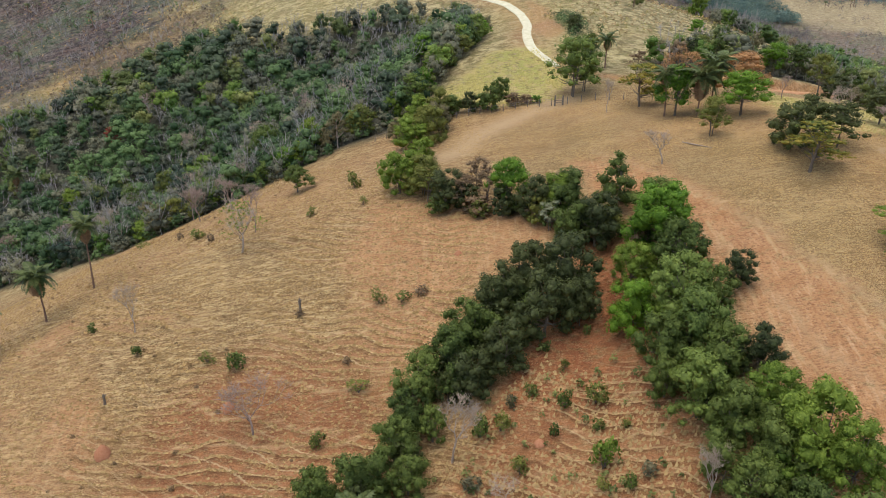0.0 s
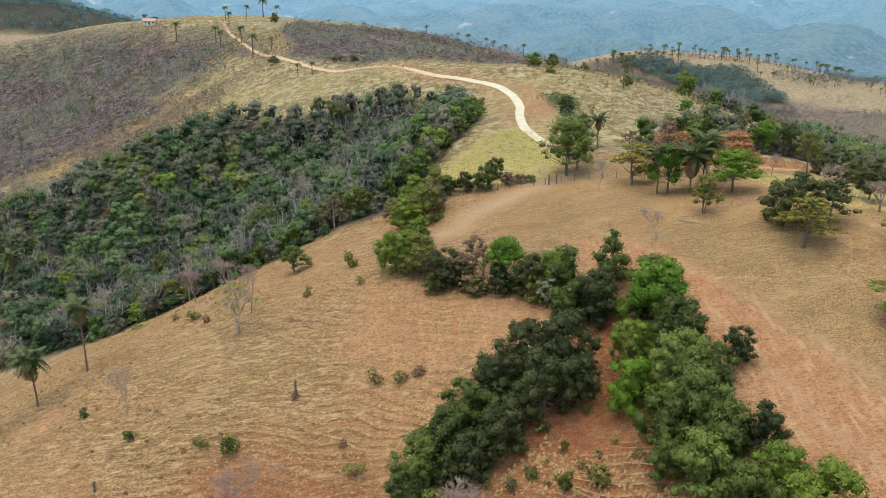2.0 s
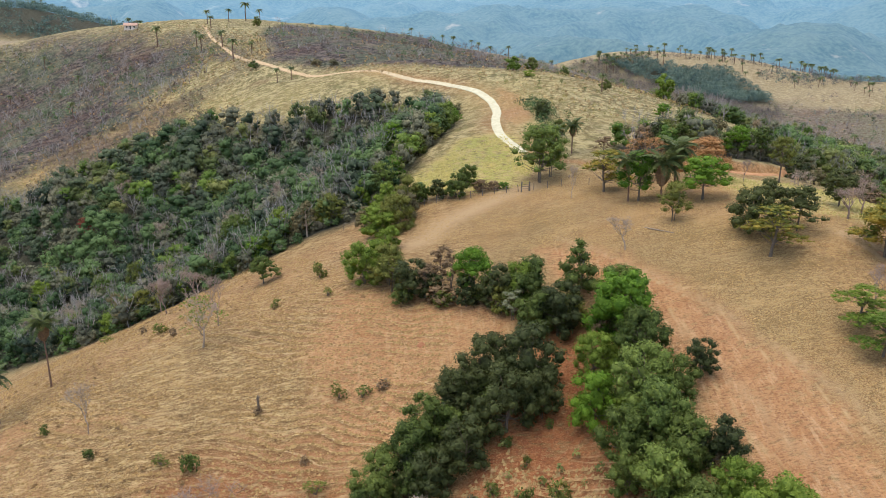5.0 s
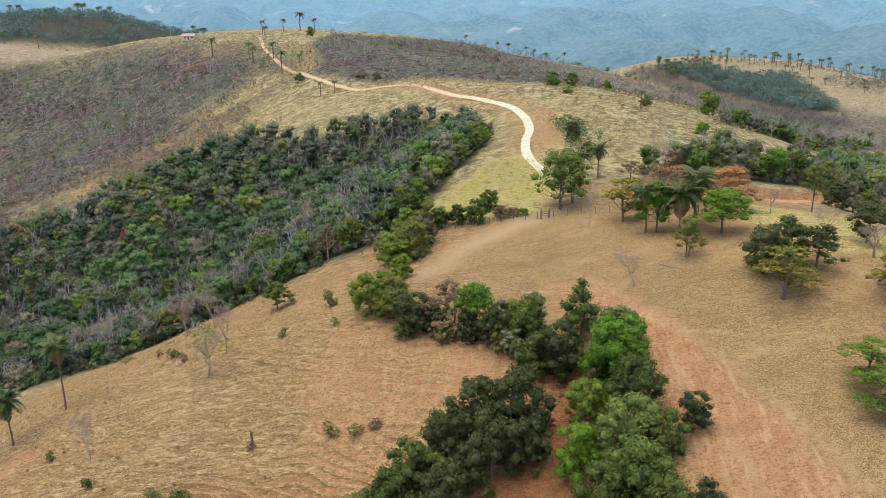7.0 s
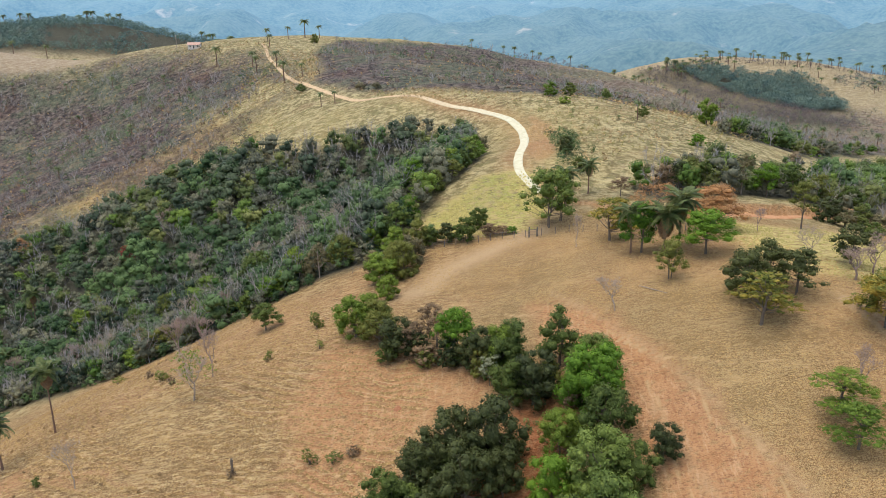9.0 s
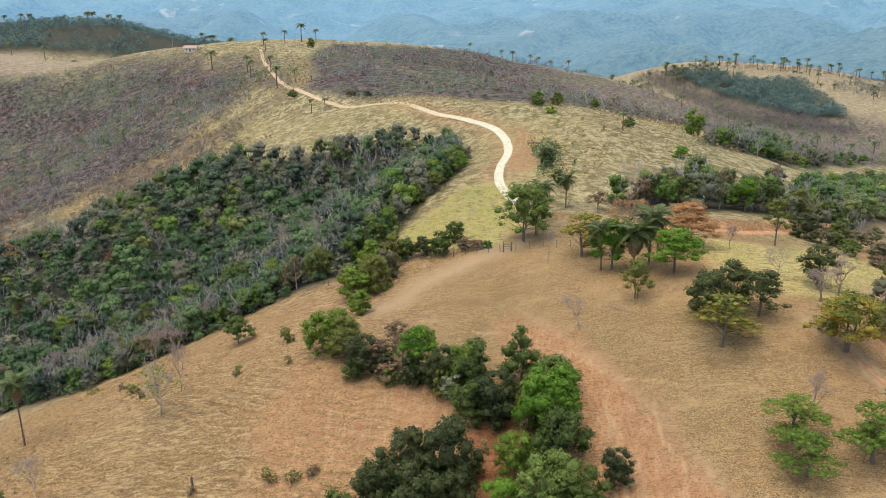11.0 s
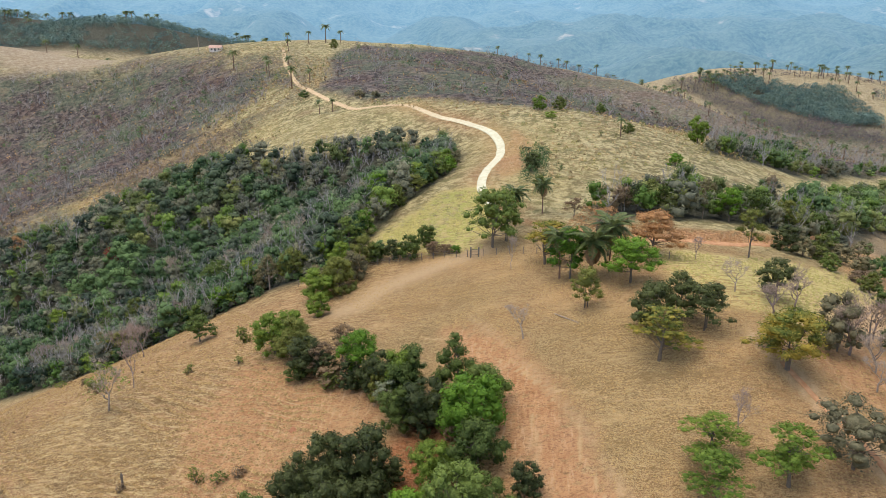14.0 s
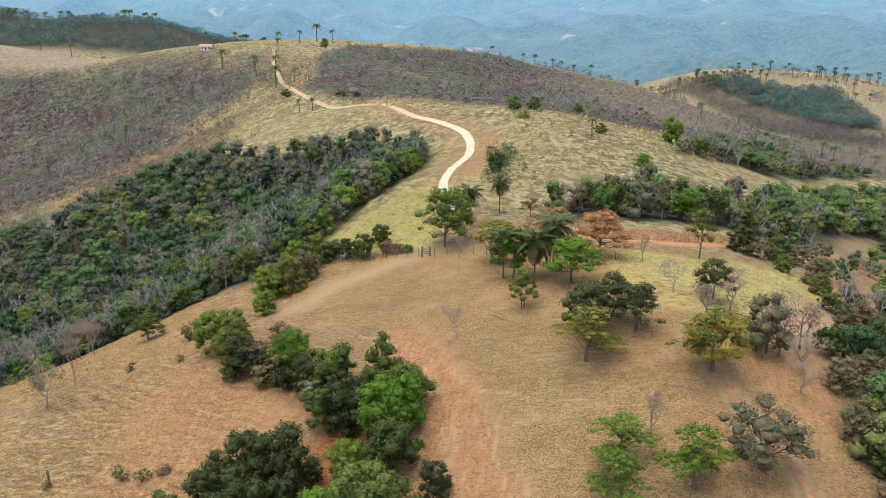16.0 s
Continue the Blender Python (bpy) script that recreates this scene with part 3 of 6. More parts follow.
def cores(lumps, part_of=0.74, around=8, rows=4):
    """A closed dark heart of leaves inside each lump: corners and normals."""
    out, ways = [], []
    for x, y, z, rx, ry, rz in lumps:
        way = [[np.array((math.sin(math.pi * i / rows) * math.cos(2 * math.pi * j / around), math.sin(math.pi * i / rows) * math.sin(2 * math.pi * j / around), math.cos(math.pi * i / rows)))
                for j in range(around + 1)] for i in range(rows + 1)]
        for i in range(rows):
            for j in range(around):
                first = ((i, j), (i + 1, j), (i + 1, j + 1)) if i < rows - 1 else ()
                for a, b in first + (((i, j), (i + 1, j + 1), (i, j + 1)) if i else ()):
                    odd = 1 + 0.16 * math.sin((b % around) * 2.7 + a * 4.1 + x * 9 + z * 5)
                    out.append((x + rx * part_of * odd * way[a][b][0], y + ry * part_of * odd * way[a][b][1], z + rz * part_of * odd * way[a][b][2]))
                    ways.append(way[a][b])
    return np.array(out), np.array(ways)


def leaf_cloud(lumps, cover, size, rng, droop=0.35):
    """Sprays of leaves over the uneven skins of several lumps (x, y, z, rx, ry, rz): corners and normals."""
    places, ways, outs = [], [], []
    middle = np.mean([l[:3] for l in lumps], axis=0)
    for x, y, z, rx, ry, rz in lumps:
        area = 4 * math.pi * ((rx * ry) ** 1.6 / 3 + (rx * rz) ** 1.6 / 3 + (ry * rz) ** 1.6 / 3) ** (1 / 1.6)
        n = max(3, int(area * cover / (size * size * 1.3) / 3))
        d = rng.normal(size=(n, 3))
        d[:, 2] = np.where(d[:, 2] < -0.5, -d[:, 2] * 0.6, d[:, 2])
        d = unit(d)
        phase = rng.uniform(0, 6.28, 3)
        knobs = np.sin(d[:, 0] * 5 + phase[0]) * np.sin(d[:, 1] * 5 + phase[1]) + np.sin(d[:, 2] * 6 + phase[2]) * 0.5
        deep = 1.02 - 0.40 * rng.random(n) ** 1.6 + 0.16 * knobs
        p = np.array((x, y, z)) + d * np.array((rx, ry, rz)) * deep[:, None]
        w = d * 0.7 + np.array((0, 0, droop)) + rng.normal(size=(n, 3)) * 0.4
        for _ in range(3):
            places.append(p + rng.normal(size=(n, 3)) * size * 0.75)
            ways.append(w + rng.normal(size=(n, 3)) * 0.6)
            outs.append(d + 0.5 * unit(p - middle) + (0, 0, 0.15))
    places, ways, outs = np.concatenate(places), np.concatenate(ways), np.concatenate(outs)
    buried = np.zeros(len(places), bool)
    for x, y, z, rx, ry, rz in lumps:
        buried |= (((places - (x, y, z)) / (rx, ry, rz)) ** 2).sum(1) < 0.56
    return leaflets(places[~buried], ways[~buried], size, rng, 0.6, outs[~buried], 0.6)


def crown_lumps(kind, rng):
    """Lumps of a crown about 4 m in radius; the tree is 9 m high."""
    lumps = []
    if kind == "thicket":
        lumps.append((0, 0, 4.0, 2.2, 2.2, 3.0))
        for k in range(44):
            a, h = k * 2.4 + rng.uniform(-0.6, 0.6), rng.uniform(0.0, 1.0)
            reach = 3.2 * math.sqrt(max(0.05, 1 - (2 * h - 0.75) ** 2 / 1.7)) * rng.uniform(0.5, 1.12)
            r = rng.uniform(0.5, 1.15)
            lumps.append((math.cos(a) * reach, math.sin(a) * reach, 0.7 + 7.2 * h, r, r * rng.uniform(0.8, 1.2), r * rng.uniform(0.8, 1.25)))
    elif kind == "round":
        lumps.append((0, 0, 5.4, 2.5, 2.5, 2.1))
        for k in range(42):
            a, h = k * 2.4 + rng.uniform(-0.4, 0.4), rng.uniform(0.0, 1.0)
            reach = 3.6 * math.sqrt(max(0.04, 1 - (h * 1.15 - 0.2) ** 2)) * rng.uniform(0.35, 1.05)
            r = rng.uniform(0.55, 1.1)
            lumps.append((math.cos(a) * reach, math.sin(a) * reach, 2.5 + 5.6 * h, r, r * rng.uniform(0.8, 1.2), r * 0.75))
    elif kind == "layered":
        for tier in range(4):
            a, up = tier * 2.2 + rng.uniform(0, 1), 2.5 + 1.6 * tier
            off = (2.0, 1.9, 1.2, 0.3)[tier]
            cx, cy, wide = math.cos(a) * off, math.sin(a) * off, (2.0, 2.3, 2.4, 2.0)[tier]
            for k in range(15):
                b, rho = k * 2.4 + rng.uniform(-0.3, 0.3), wide * math.sqrt((k + 0.5) / 15)
                r = rng.uniform(0.45, 0.85)
                lumps.append((cx + math.cos(b) * rho, cy + math.sin(b) * rho, up + 0.75 * (1 - (rho / wide) ** 2) + rng.uniform(-0.2, 0.2), r, r, r * 0.55))
    elif kind == "pointed":
        for k in range(15):
            a, h = k * 2.4, k / 14
            reach = 2.6 * (1 - h) ** 0.8 * rng.uniform(0.7, 1.1)
            r = 1.5 * (1 - 0.55 * h)
            lumps.append((math.cos(a) * reach, math.sin(a) * reach, 1.6 + 6.6 * h, r, r, r * 0.8))
    elif kind == "airy":
        for k in range(32):
            a, h = k * 2.4 + rng.uniform(-0.5, 0.5), rng.uniform(0.0, 1.0)
            reach = 3.5 * math.sqrt(max(0.05, 1 - h * h * 0.9)) * rng.uniform(0.35, 1.05)
            r = rng.uniform(0.5, 1.0)
            lumps.append((math.cos(a) * reach, math.sin(a) * reach, 3.4 + 4.7 * h, r, r, r * 0.6))
    return lumps


def trunk_shapes(lumps, rng, stems=1, low=0.0, lean=0.3, girth=0.17):
    """A trunk, or several, and a limb into each lump."""
    shapes, tops = [], []
    mid = sum(l[2] for l in lumps) / len(lumps)
    for s in range(stems):
        a = rng.uniform(0, 6.28)
        x, y = (math.cos(a) * 0.3 * (stems > 1), math.sin(a) * 0.3 * (stems > 1))
        lx, ly = rng.uniform(-lean, lean, 2)
        path = [(x, y, -0.5), (x + lx * 0.3, y + ly * 0.3, mid * 0.3), (x * 2 + lx, y * 2 + ly, mid * 0.62), (x * 2.5 + lx * 1.3, y * 2.5 + ly * 1.3, mid * 1.15)]
        g = girth * rng.uniform(0.8, 1.1) / math.sqrt(stems)
        shapes.append(tube(path, (g * 1.35, g, g * 0.75, g * 0.35), 7))
        tops.append(path)
    for k, l in enumerate(lumps):
        if len(lumps) > 30 and k % 2:
            continue
        path = tops[k % stems]
        start = Vector(path[1 if l[2] < mid else 2]).lerp(Vector(path[2 if l[2] < mid else 3]), rng.uniform(0.1, 0.8))
        end = Vector(l[:3])
        bend = start.lerp(end, 0.5) + Vector((0, 0, -0.25 + rng.uniform(-0.2, 0.3)))
        shapes.append(tube((start, bend, end), (girth * 0.38, girth * 0.24, girth * 0.08), 4))
        for _ in range(1 if stems == 1 else 0):
            tip = end + Vector(rng.uniform(-1, 1, 3)) * max(l[3], 0.6)
            shapes.append(tube((bend.lerp(end, 0.6), tip), (girth * 0.16, girth * 0.05), 3))
    return shapes


def bare_shapes(rng, high=9.0, wide=3.4, girth=0.16, depth=5):
    """A leafless tree: a trunk that forks again and again."""
    shapes = []

    def grow(p, way, length, r, level):
        bend = p + way * length * 0.5 + Vector(rng.uniform(-0.08, 0.08, 3)) * length
        end = p + way * length + Vector(rng.uniform(-0.12, 0.12, 3)) * length
        r = max(r, 0.021)
        if level > 3:
            shapes.append(tube((p, end), (r, r * 0.5), 3))
        else:
            shapes.append(tube((p, bend, end), (r, r * 0.82, r * 0.62), 6 if level == 0 else 4 if level < 3 else 3))
        if level == depth:
            return
        for _ in range((4, 3, 3, 3, 5)[level]):
            out = Vector(rng.uniform(-1, 1, 3))
            out.z = abs(out.z) * 0.7
            new_way = (way * 0.55 + out.normalized() * (0.55 + 0.1 * level) * wide / 3.4 + Vector((0, 0, 0.12))).normalized()
            grow(p.lerp(end, rng.uniform(0.6, 1.0)), new_way, length * rng.uniform(0.58, 0.80), r * 0.56, level + 1)

    grow(Vector((0, 0, -0.4)), Vector((rng.uniform(-0.12, 0.12), rng.uniform(-0.12, 0.12), 1)).normalized(), high * 0.40, girth, 0)
    return shapes


FORMS = {}


def tree_form(leaf, kind, variant, cover, size, bark, stems):
    """The two meshes of a tree form, made once: wood and leaves."""
    key = (leaf, kind, variant, cover, stems, size)
    if key not in FORMS:
        rng = np.random.default_rng(sum(map(ord, leaf + kind)) * 10 + variant)
        lumps = crown_lumps(kind, rng)
        wood = shape_mesh("trunk", trunk_shapes(lumps, rng, stems), bark)
        skins = [leaf_cloud(lumps, cover * 0.52, size, rng)]
        if cover > 0.55:
            first = 1 if kind in ("thicket", "round") else 0
            skins += [cores(lumps[first:], 0.6 if kind in ("airy", "layered", "round") else 0.68, 6, 4), cores(lumps[:1], 0.5, 6, 4)]
        leaves, ways = (np.concatenate(v) for v in zip(*skins))
        FORMS[key] = (wood, quads_mesh("crown", leaves, LEAVES[leaf], per=3, normals=ways))
    return FORMS[key]


def tree(x, y, high, wide, leaf, kind, label, variant=0, cover=1.0, size=0.155, bark=None, stems=1, group="", name="tree", turn=None):
    """A tree with its foot on the ground, that high, its crown that wide from the middle."""
    wood, leaves = tree_form(leaf, kind, variant, cover, size, bark or BARK, stems)
    ob = new(name)
    k = (x * 7.3 + y * 3.1) % 6.28 if turn is None else turn
    ob.matrix_basis = pose(x, y, ground_z(x, y), 0, 0, math.degrees(k)) @ Matrix.Diagonal((wide / 4, wide / 4, high / 9, 1))
    part("trunk", wood, ob)
    part("crown", leaves, ob)
    return tagged(ob, label, "tree" if name == "tree" else "shrub", group)


def bare_tree(x, y, high, wide, label, variant=0, mat=None, girth=0.16, group=""):
    key = ("bare", variant, mat, girth)
    if key not in FORMS:
        rng = np.random.default_rng(500 + variant)
        shapes = bare_shapes(rng, 9.0, 3.6, girth)
        mat = mat or TWIGS
        each = (len(shapes) - 1) // 4
        FORMS[key] = [shape_mesh("trunk", shapes[:1], mat)] + [shape_mesh("limb", shapes[1 + each * k : 1 + each * (k + 1)], mat) for k in range(4)]
    ob = new("bare_tree")
    ob.matrix_basis = pose(x, y, ground_z(x, y), 0, 0, math.degrees((x * 3.3 + y) % 6.28)) @ Matrix.Diagonal((wide / 3.6, wide / 3.6, high / 8.5, 1))
    part("trunk", FORMS[key][0], ob)
    for limb in FORMS[key][1:]:
        part("limb", limb, ob)
    return tagged(ob, label, "tree", group)


def bush_mesh(lumps, cover, rng, mat):
    leaves, ways = leaf_cloud(lumps, cover, 0.17, rng)
    return quads_mesh("foliage", leaves, mat, per=3, normals=ways)


def bush(x, y, high, wide, leaf, label, variant=0, cover=1.1, group=""):
    key = ("bush", leaf, variant, cover)
    if key not in FORMS:
        rng = np.random.default_rng(900 + variant + sum(map(ord, leaf)))
        lumps = [(rng.uniform(-0.5, 0.5), rng.uniform(-0.5, 0.5), rng.uniform(0.35, 1.45), *rng.uniform(0.32, 0.55, 3)) for _ in range(8)]
        stems = [tube(((0, 0, -0.3), (l[0] * 0.5, l[1] * 0.5, l[2] * 0.6), l[:3]), (0.035, 0.025, 0.012), 4) for l in lumps]
        FORMS[key] = (shape_mesh("stems", stems, BARK), bush_mesh(lumps, cover, rng, LEAVES[leaf]))
    ob = new("bush")
    ob.matrix_basis = pose(x, y, ground_z(x, y) - 0.05, 0, 0, math.degrees((x * 5.1 + y) % 6.28)) @ Matrix.Diagonal((wide, wide, high / 1.9, 1))
    part("stems", FORMS[key][0], ob)
    part("foliage", FORMS[key][1], ob)
    return tagged(ob, label, "bush", group)


def frond_mesh(mat, length=3.0, arch=1.0, name="frond"):
    """A feather-shaped palm leaf: a curved rib with leaflets hanging to both sides."""
    rng = np.random.default_rng(77)
    corners = []
    last = None
    for k in range(17):
        s = k / 16
        p = np.array((length * s * (1 - 0.12 * arch * s), 0, length * (0.42 * s - 0.62 * arch * s * s)))
        if last is not None:
            w = 0.045 * (1.1 - s)
            corners += [last + (0, -w, 0), last + (0, w, 0), p + (0, w * 0.8, 0), p + (0, -w * 0.8, 0)]
            reach = 0.75 * math.sin(math.pi * min(1, 0.12 + s * 0.86)) ** 0.7
            for side in (-1, 1):
                for step in (0.0, 0.5):
                    a = last * (1 - step) + p * step
                    tip = a + np.array((0.38 * reach + rng.uniform(-0.08, 0.08), side * reach * rng.uniform(0.8, 1.1), -0.42 * reach * rng.uniform(0.5, 1.4)))
                    mid = (a + tip) / 2 + (0, 0, 0.04)
                    corners += [a, mid + (0.08, -0.07 * side, 0), tip, mid + (-0.08, 0.07 * side, 0)]
        last = p
    return quads_mesh(name, np.array(corners), mat)


FROND, FROND_LOW, FROND_DEAD = frond_mesh(LEAVES["palm"], 3.0, 1.15), frond_mesh(LEAVES["palm"], 3.0, 1.6), frond_mesh(LEAVES["husk"], 2.8, 1.4)


def palm(x, y, high, wide, label, seed=0, lean=(0.0, 0.0), dead=7, fronds=20, group=""):
    """A feather palm, its leaves parts of their own."""
    rng = np.random.default_rng(40 + seed)
    ob = new("palm_tree")
    ob.matrix_basis = pose(x, y, ground_z(x, y))
    top = high - wide * 0.45
    path = [(lean[0] * s * s, lean[1] * s * s, top * s - 0.4 * (s == 0)) for s in (0, 0.3, 0.6, 0.85, 1.0)]
    part("trunk", shape_mesh("trunk", [tube(path, (0.19, 0.13, 0.115, 0.13, 0.17), 9)], PALM_BARK), ob)
    for k in range(fronds + dead):
        gone = k >= fronds
        up = -22 - rng.uniform(0, 38) if gone else 72 - 78 * (k / fronds) ** 0.9 + rng.uniform(-6, 6)
        m = pose(lean[0], lean[1], top, 0, 0, k * 137.5) @ pose(0.12, 0, 0, 0, -up + (25 if gone else 18), 0)
        size = wide / 2.75 * (rng.uniform(0.85, 1.05) if gone else rng.uniform(0.85, 1.1))
        me = FROND_DEAD if gone else FROND if k < fronds * 0.6 else FROND_LOW
        part("dead_frond" if gone else "frond", me, ob, where=m @ Matrix.Scale(size, 4))
    return tagged(ob, label, "palm tree", group)


def far_palm_form():
    if "far_palm" not in FORMS:
        rng = np.random.default_rng(8)
        corners = []
        for k in range(18):
            a, up = k * 2.4, 0.9 - 1.5 * k / 18
            for s0, s1 in ((0, 0.5), (0.5, 1.0)):
                p0 = np.array((math.cos(a) * 2.2 * s0, math.sin(a) * 2.2 * s0, 7.6 + 2.0 * (up * s0 - 0.75 * s0 * s0)))
                p1 = np.array((math.cos(a) * 2.2 * s1, math.sin(a) * 2.2 * s1, 7.6 + 2.0 * (up * s1 - 0.75 * s1 * s1)))
                side = np.array((-math.sin(a), math.cos(a), -0.3)) * 0.38
                corners += [p0 - side * 0.7, p0 + side * 0.7, p1 + side * (1 if s0 == 0 else 0.15), p1 - side * (1 if s0 == 0 else 0.15)]
        FORMS["far_palm"] = (shape_mesh("trunk", [tube([(0, 0, -0.5), (0.1, 0, 4), (0, 0.1, 7.7)], (0.22, 0.17, 0.2), 6)], PALM_BARK), quads_mesh("crown", np.array(corners), LEAVES["palm"]))
    return FORMS["far_palm"]


def far_palm(x, y, high, group):
    wood, leaves = far_palm_form()
    ob = new("palm_tree")
    k = high / 9
    ob.matrix_basis = pose(x, y, ground_z(x, y), 0, 0, (x * 31 + y * 17) % 360) @ Matrix.Diagonal((k * 1.3, k * 1.3, k, 1))
    part("trunk", wood, ob)
    part("crown", leaves, ob)
    return tagged(ob, "slender feather palm standing on a dry ridge", "palm tree", group)


def stuff(name, me, label):
    return tagged(new(name, me), label, name.replace("_", " "), kind="stuff")


def scatter(outline, spacing, rng, holes=(), edge=0.0):
    """Uneven places inside an outline, about spacing apart."""
    xs, ys = [p[0] for p in outline], [p[1] for p in outline]
    gx, gy = np.meshgrid(np.arange(min(xs), max(xs), spacing), np.arange(min(ys), max(ys), spacing))
    gx, gy = gx.ravel() + rng.uniform(-0.48, 0.48, gx.size) * spacing, gy.ravel() + rng.uniform(-0.48, 0.48, gy.size) * spacing
    keep = inside(gx, gy, outline, 3.0, 3, 0.6) > 0.5 + edge
    for hole in holes:
        keep &= inside(gx, gy, hole, 2.0, 3, 0.3) < 0.5
    return gx[keep], gy[keep]


def wood_form(seed, leaves):
    """One crown of a wood, about 1.75 high and 0.95 in radius: leaf places with their ways, and the leafy hearts of its lumps."""
    r = np.random.default_rng(60 + seed)
    lumps = [(0, 0, 0.85, 0.5, 0.5, 0.5)]
    for j in range(10):
        a, h = j * 2.4 + r.uniform(-0.5, 0.5), r.uniform(0.05, 1)
        reach = 0.66 * math.sqrt(1.05 - h * h * 0.9) * r.uniform(0.55, 1.1)
        q = r.uniform(0.22, 0.40)
        lumps.append((math.cos(a) * reach, math.sin(a) * reach, 0.25 + 1.25 * h, q, q, q * 0.8))
    p, w = [], []
    for x, y, z, q, _, qz in lumps:
        d = r.normal(size=(int(leaves * 40 * q * q / 6) + 4, 3))
        d[:, 2] = np.where(d[:, 2] < -0.3, -d[:, 2], d[:, 2])
        d = unit(d)
        p.append(np.array((x, y, z)) + d * (q, q, qz) * r.uniform(0.78, 1.45, len(d))[:, None])
        w.append(d + 0.5 * unit(p[-1] - (0, 0, 0.7)) + (0, 0, 0.2))
    p, w = np.concatenate(p), np.concatenate(w)
    hidden = np.zeros(len(p), bool)
    for l in lumps:
        hidden |= (((p - l[:3]) / l[3:]) ** 2).sum(1) < 0.68
    pick = r.permutation(np.flatnonzero(~hidden))[:leaves]
    heart, skin = cores(lumps, 0.68, 5, 4)
    return p[pick], w[pick], heart, skin


def wood_stuff(name, label, x, y, rng, leaf, high=(5, 9), leaves=120, size=0.55, tall=1.0, hearts=True, shrink=None):
    """Many crowns in one mesh, for woods that nobody could count."""
    z = height(x, y)
    out, ways, tints = [], [], []
    for k in range(7):
        mine = np.arange(len(x)) % 7 == k
        if not mine.any():
            continue
        c, w, heart, skin = wood_form(k, leaves)
        m = mine.sum()
        hs = rng.uniform(*high, m) * (0.75 + 0.5 * vnoise(x[mine], y[mine], 22, 12)) * (1 if shrink is None else shrink[mine])
        ws = hs * rng.uniform(0.42, 0.70, m)
        a = rng.uniform(0, 6.28, m)
        ca, sa = np.cos(a)[:, None], np.sin(a)[:, None]

        def turned(v, wide, deep, ox, oy, oz):
            return np.stack([(v[None, :, 0] * ca - v[None, :, 1] * sa) * wide + ox, (v[None, :, 0] * sa + v[None, :, 1] * ca) * wide + oy, v[None, :, 2] * deep + oz], -1).reshape(-1, 3)

        base = (x[mine][:, None], y[mine][:, None], z[mine][:, None])
        place = turned(c, ws[:, None], hs[:, None] / 1.75 * tall, *base)
        way = turned(w, 1, np.ones((m, 1)), 0, 0, 0)
        corners, soft = leaflets(place, way + rng.normal(size=way.shape) * 0.5, np.repeat(size * hs / 7, len(c)), rng, 0.7, way, 0.55)
        out.append(corners)
        ways.append(soft)
        tint = rng.random(m)
        tints.append(np.repeat(tint, len(c) * 3))
        if hearts:
            out.append(turned(heart, ws[:, None], hs[:, None] / 1.75 * tall, *base))
            ways.append(turned(skin, 1, np.ones((m, 1)), 0, 0, 0))
            tints.append(np.repeat(tint, len(heart)))
    return stuff(name, quads_mesh(name, np.concatenate(out), WOOD_LEAVES[leaf], np.concatenate(tints), per=3, normals=np.concatenate(ways)), label)


def stick_stuff(name, label, x, y, rng, mat, high=(5, 9), twigs=36, thick=0.05, limbs=6):
    """Many leafless trees in one mesh: a short stem, limbs that fan upwards, and fine twigs, all slim blades."""
    z = height(x, y)
    m = len(x)
    hs = rng.uniform(*high, m)
    base = np.stack([x, y, z - 0.3], -1)
    lean = np.stack([rng.normal(0, 0.09, m), rng.normal(0, 0.09, m), np.ones(m)], -1)
    segs = [(base, base + lean * (hs * 0.5)[:, None], np.full(m, thick * 2.4), 0.6)]
    for k in range(limbs):
        a = base + lean * (hs * rng.uniform(0.18, 0.5, m))[:, None]
        turn = k * 6.283 / limbs + rng.uniform(-0.5, 0.5, m)
        flare = rng.uniform(0.16, 0.40, m)
        tip = base + np.stack([np.cos(turn) * flare * hs, np.sin(turn) * flare * hs, hs * rng.uniform(0.72, 1.02, m)], -1)
        bend = (a + tip) / 2 + np.stack([np.cos(turn) * 0.05 * hs, np.sin(turn) * 0.05 * hs, -0.02 * hs], -1) + rng.normal(0, 0.12, (m, 3))
        segs += [(a, bend, np.full(m, thick * 1.5), 0.75), (bend, tip, np.full(m, thick * 1.1), 0.5)]
        d = unit(tip - a)
        for _ in range(twigs // limbs):
            q = unit(rng.normal(size=(m, 3)) * 0.75 + d * 1.3 + (0, 0, 0.2))
            along = rng.uniform(0.0, 1.0, m)[:, None]
            start = bend + (tip - bend) * along
            segs.append((start, start + q * (hs * rng.uniform(0.09, 0.20, m))[:, None], np.full(m, thick * 0.6), 0.4))
    a, b, w = (np.concatenate([v[i] for v in segs]) for i in range(3))
    taper = np.concatenate([np.full(m, v[3]) for v in segs])[:, None]
    side = unit(np.cross(b - a, rng.normal(size=a.shape))) * w[:, None]
    corners = np.stack([a - side, a + side, b + side * taper, b - side * taper], 1).reshape(-1, 3)
    return stuff(name, quads_mesh(name, corners, mat), label)


# ---- ground ----
def spaced(low, high, near_low, near_high, step, growth):
    """Places along an axis: step apart between the near ends, wider and wider beyond."""
    middle = list(np.arange(near_low, near_high, step))
    up, s = [near_high], step
    while up[-1] < high:
        s *= growth
        up.append(up[-1] + s)
    down, s = [near_low - step], step
    while down[-1] > low:
        s *= growth
        down.append(down[-1] - s)
    return np.array(down[::-1] + middle + up)


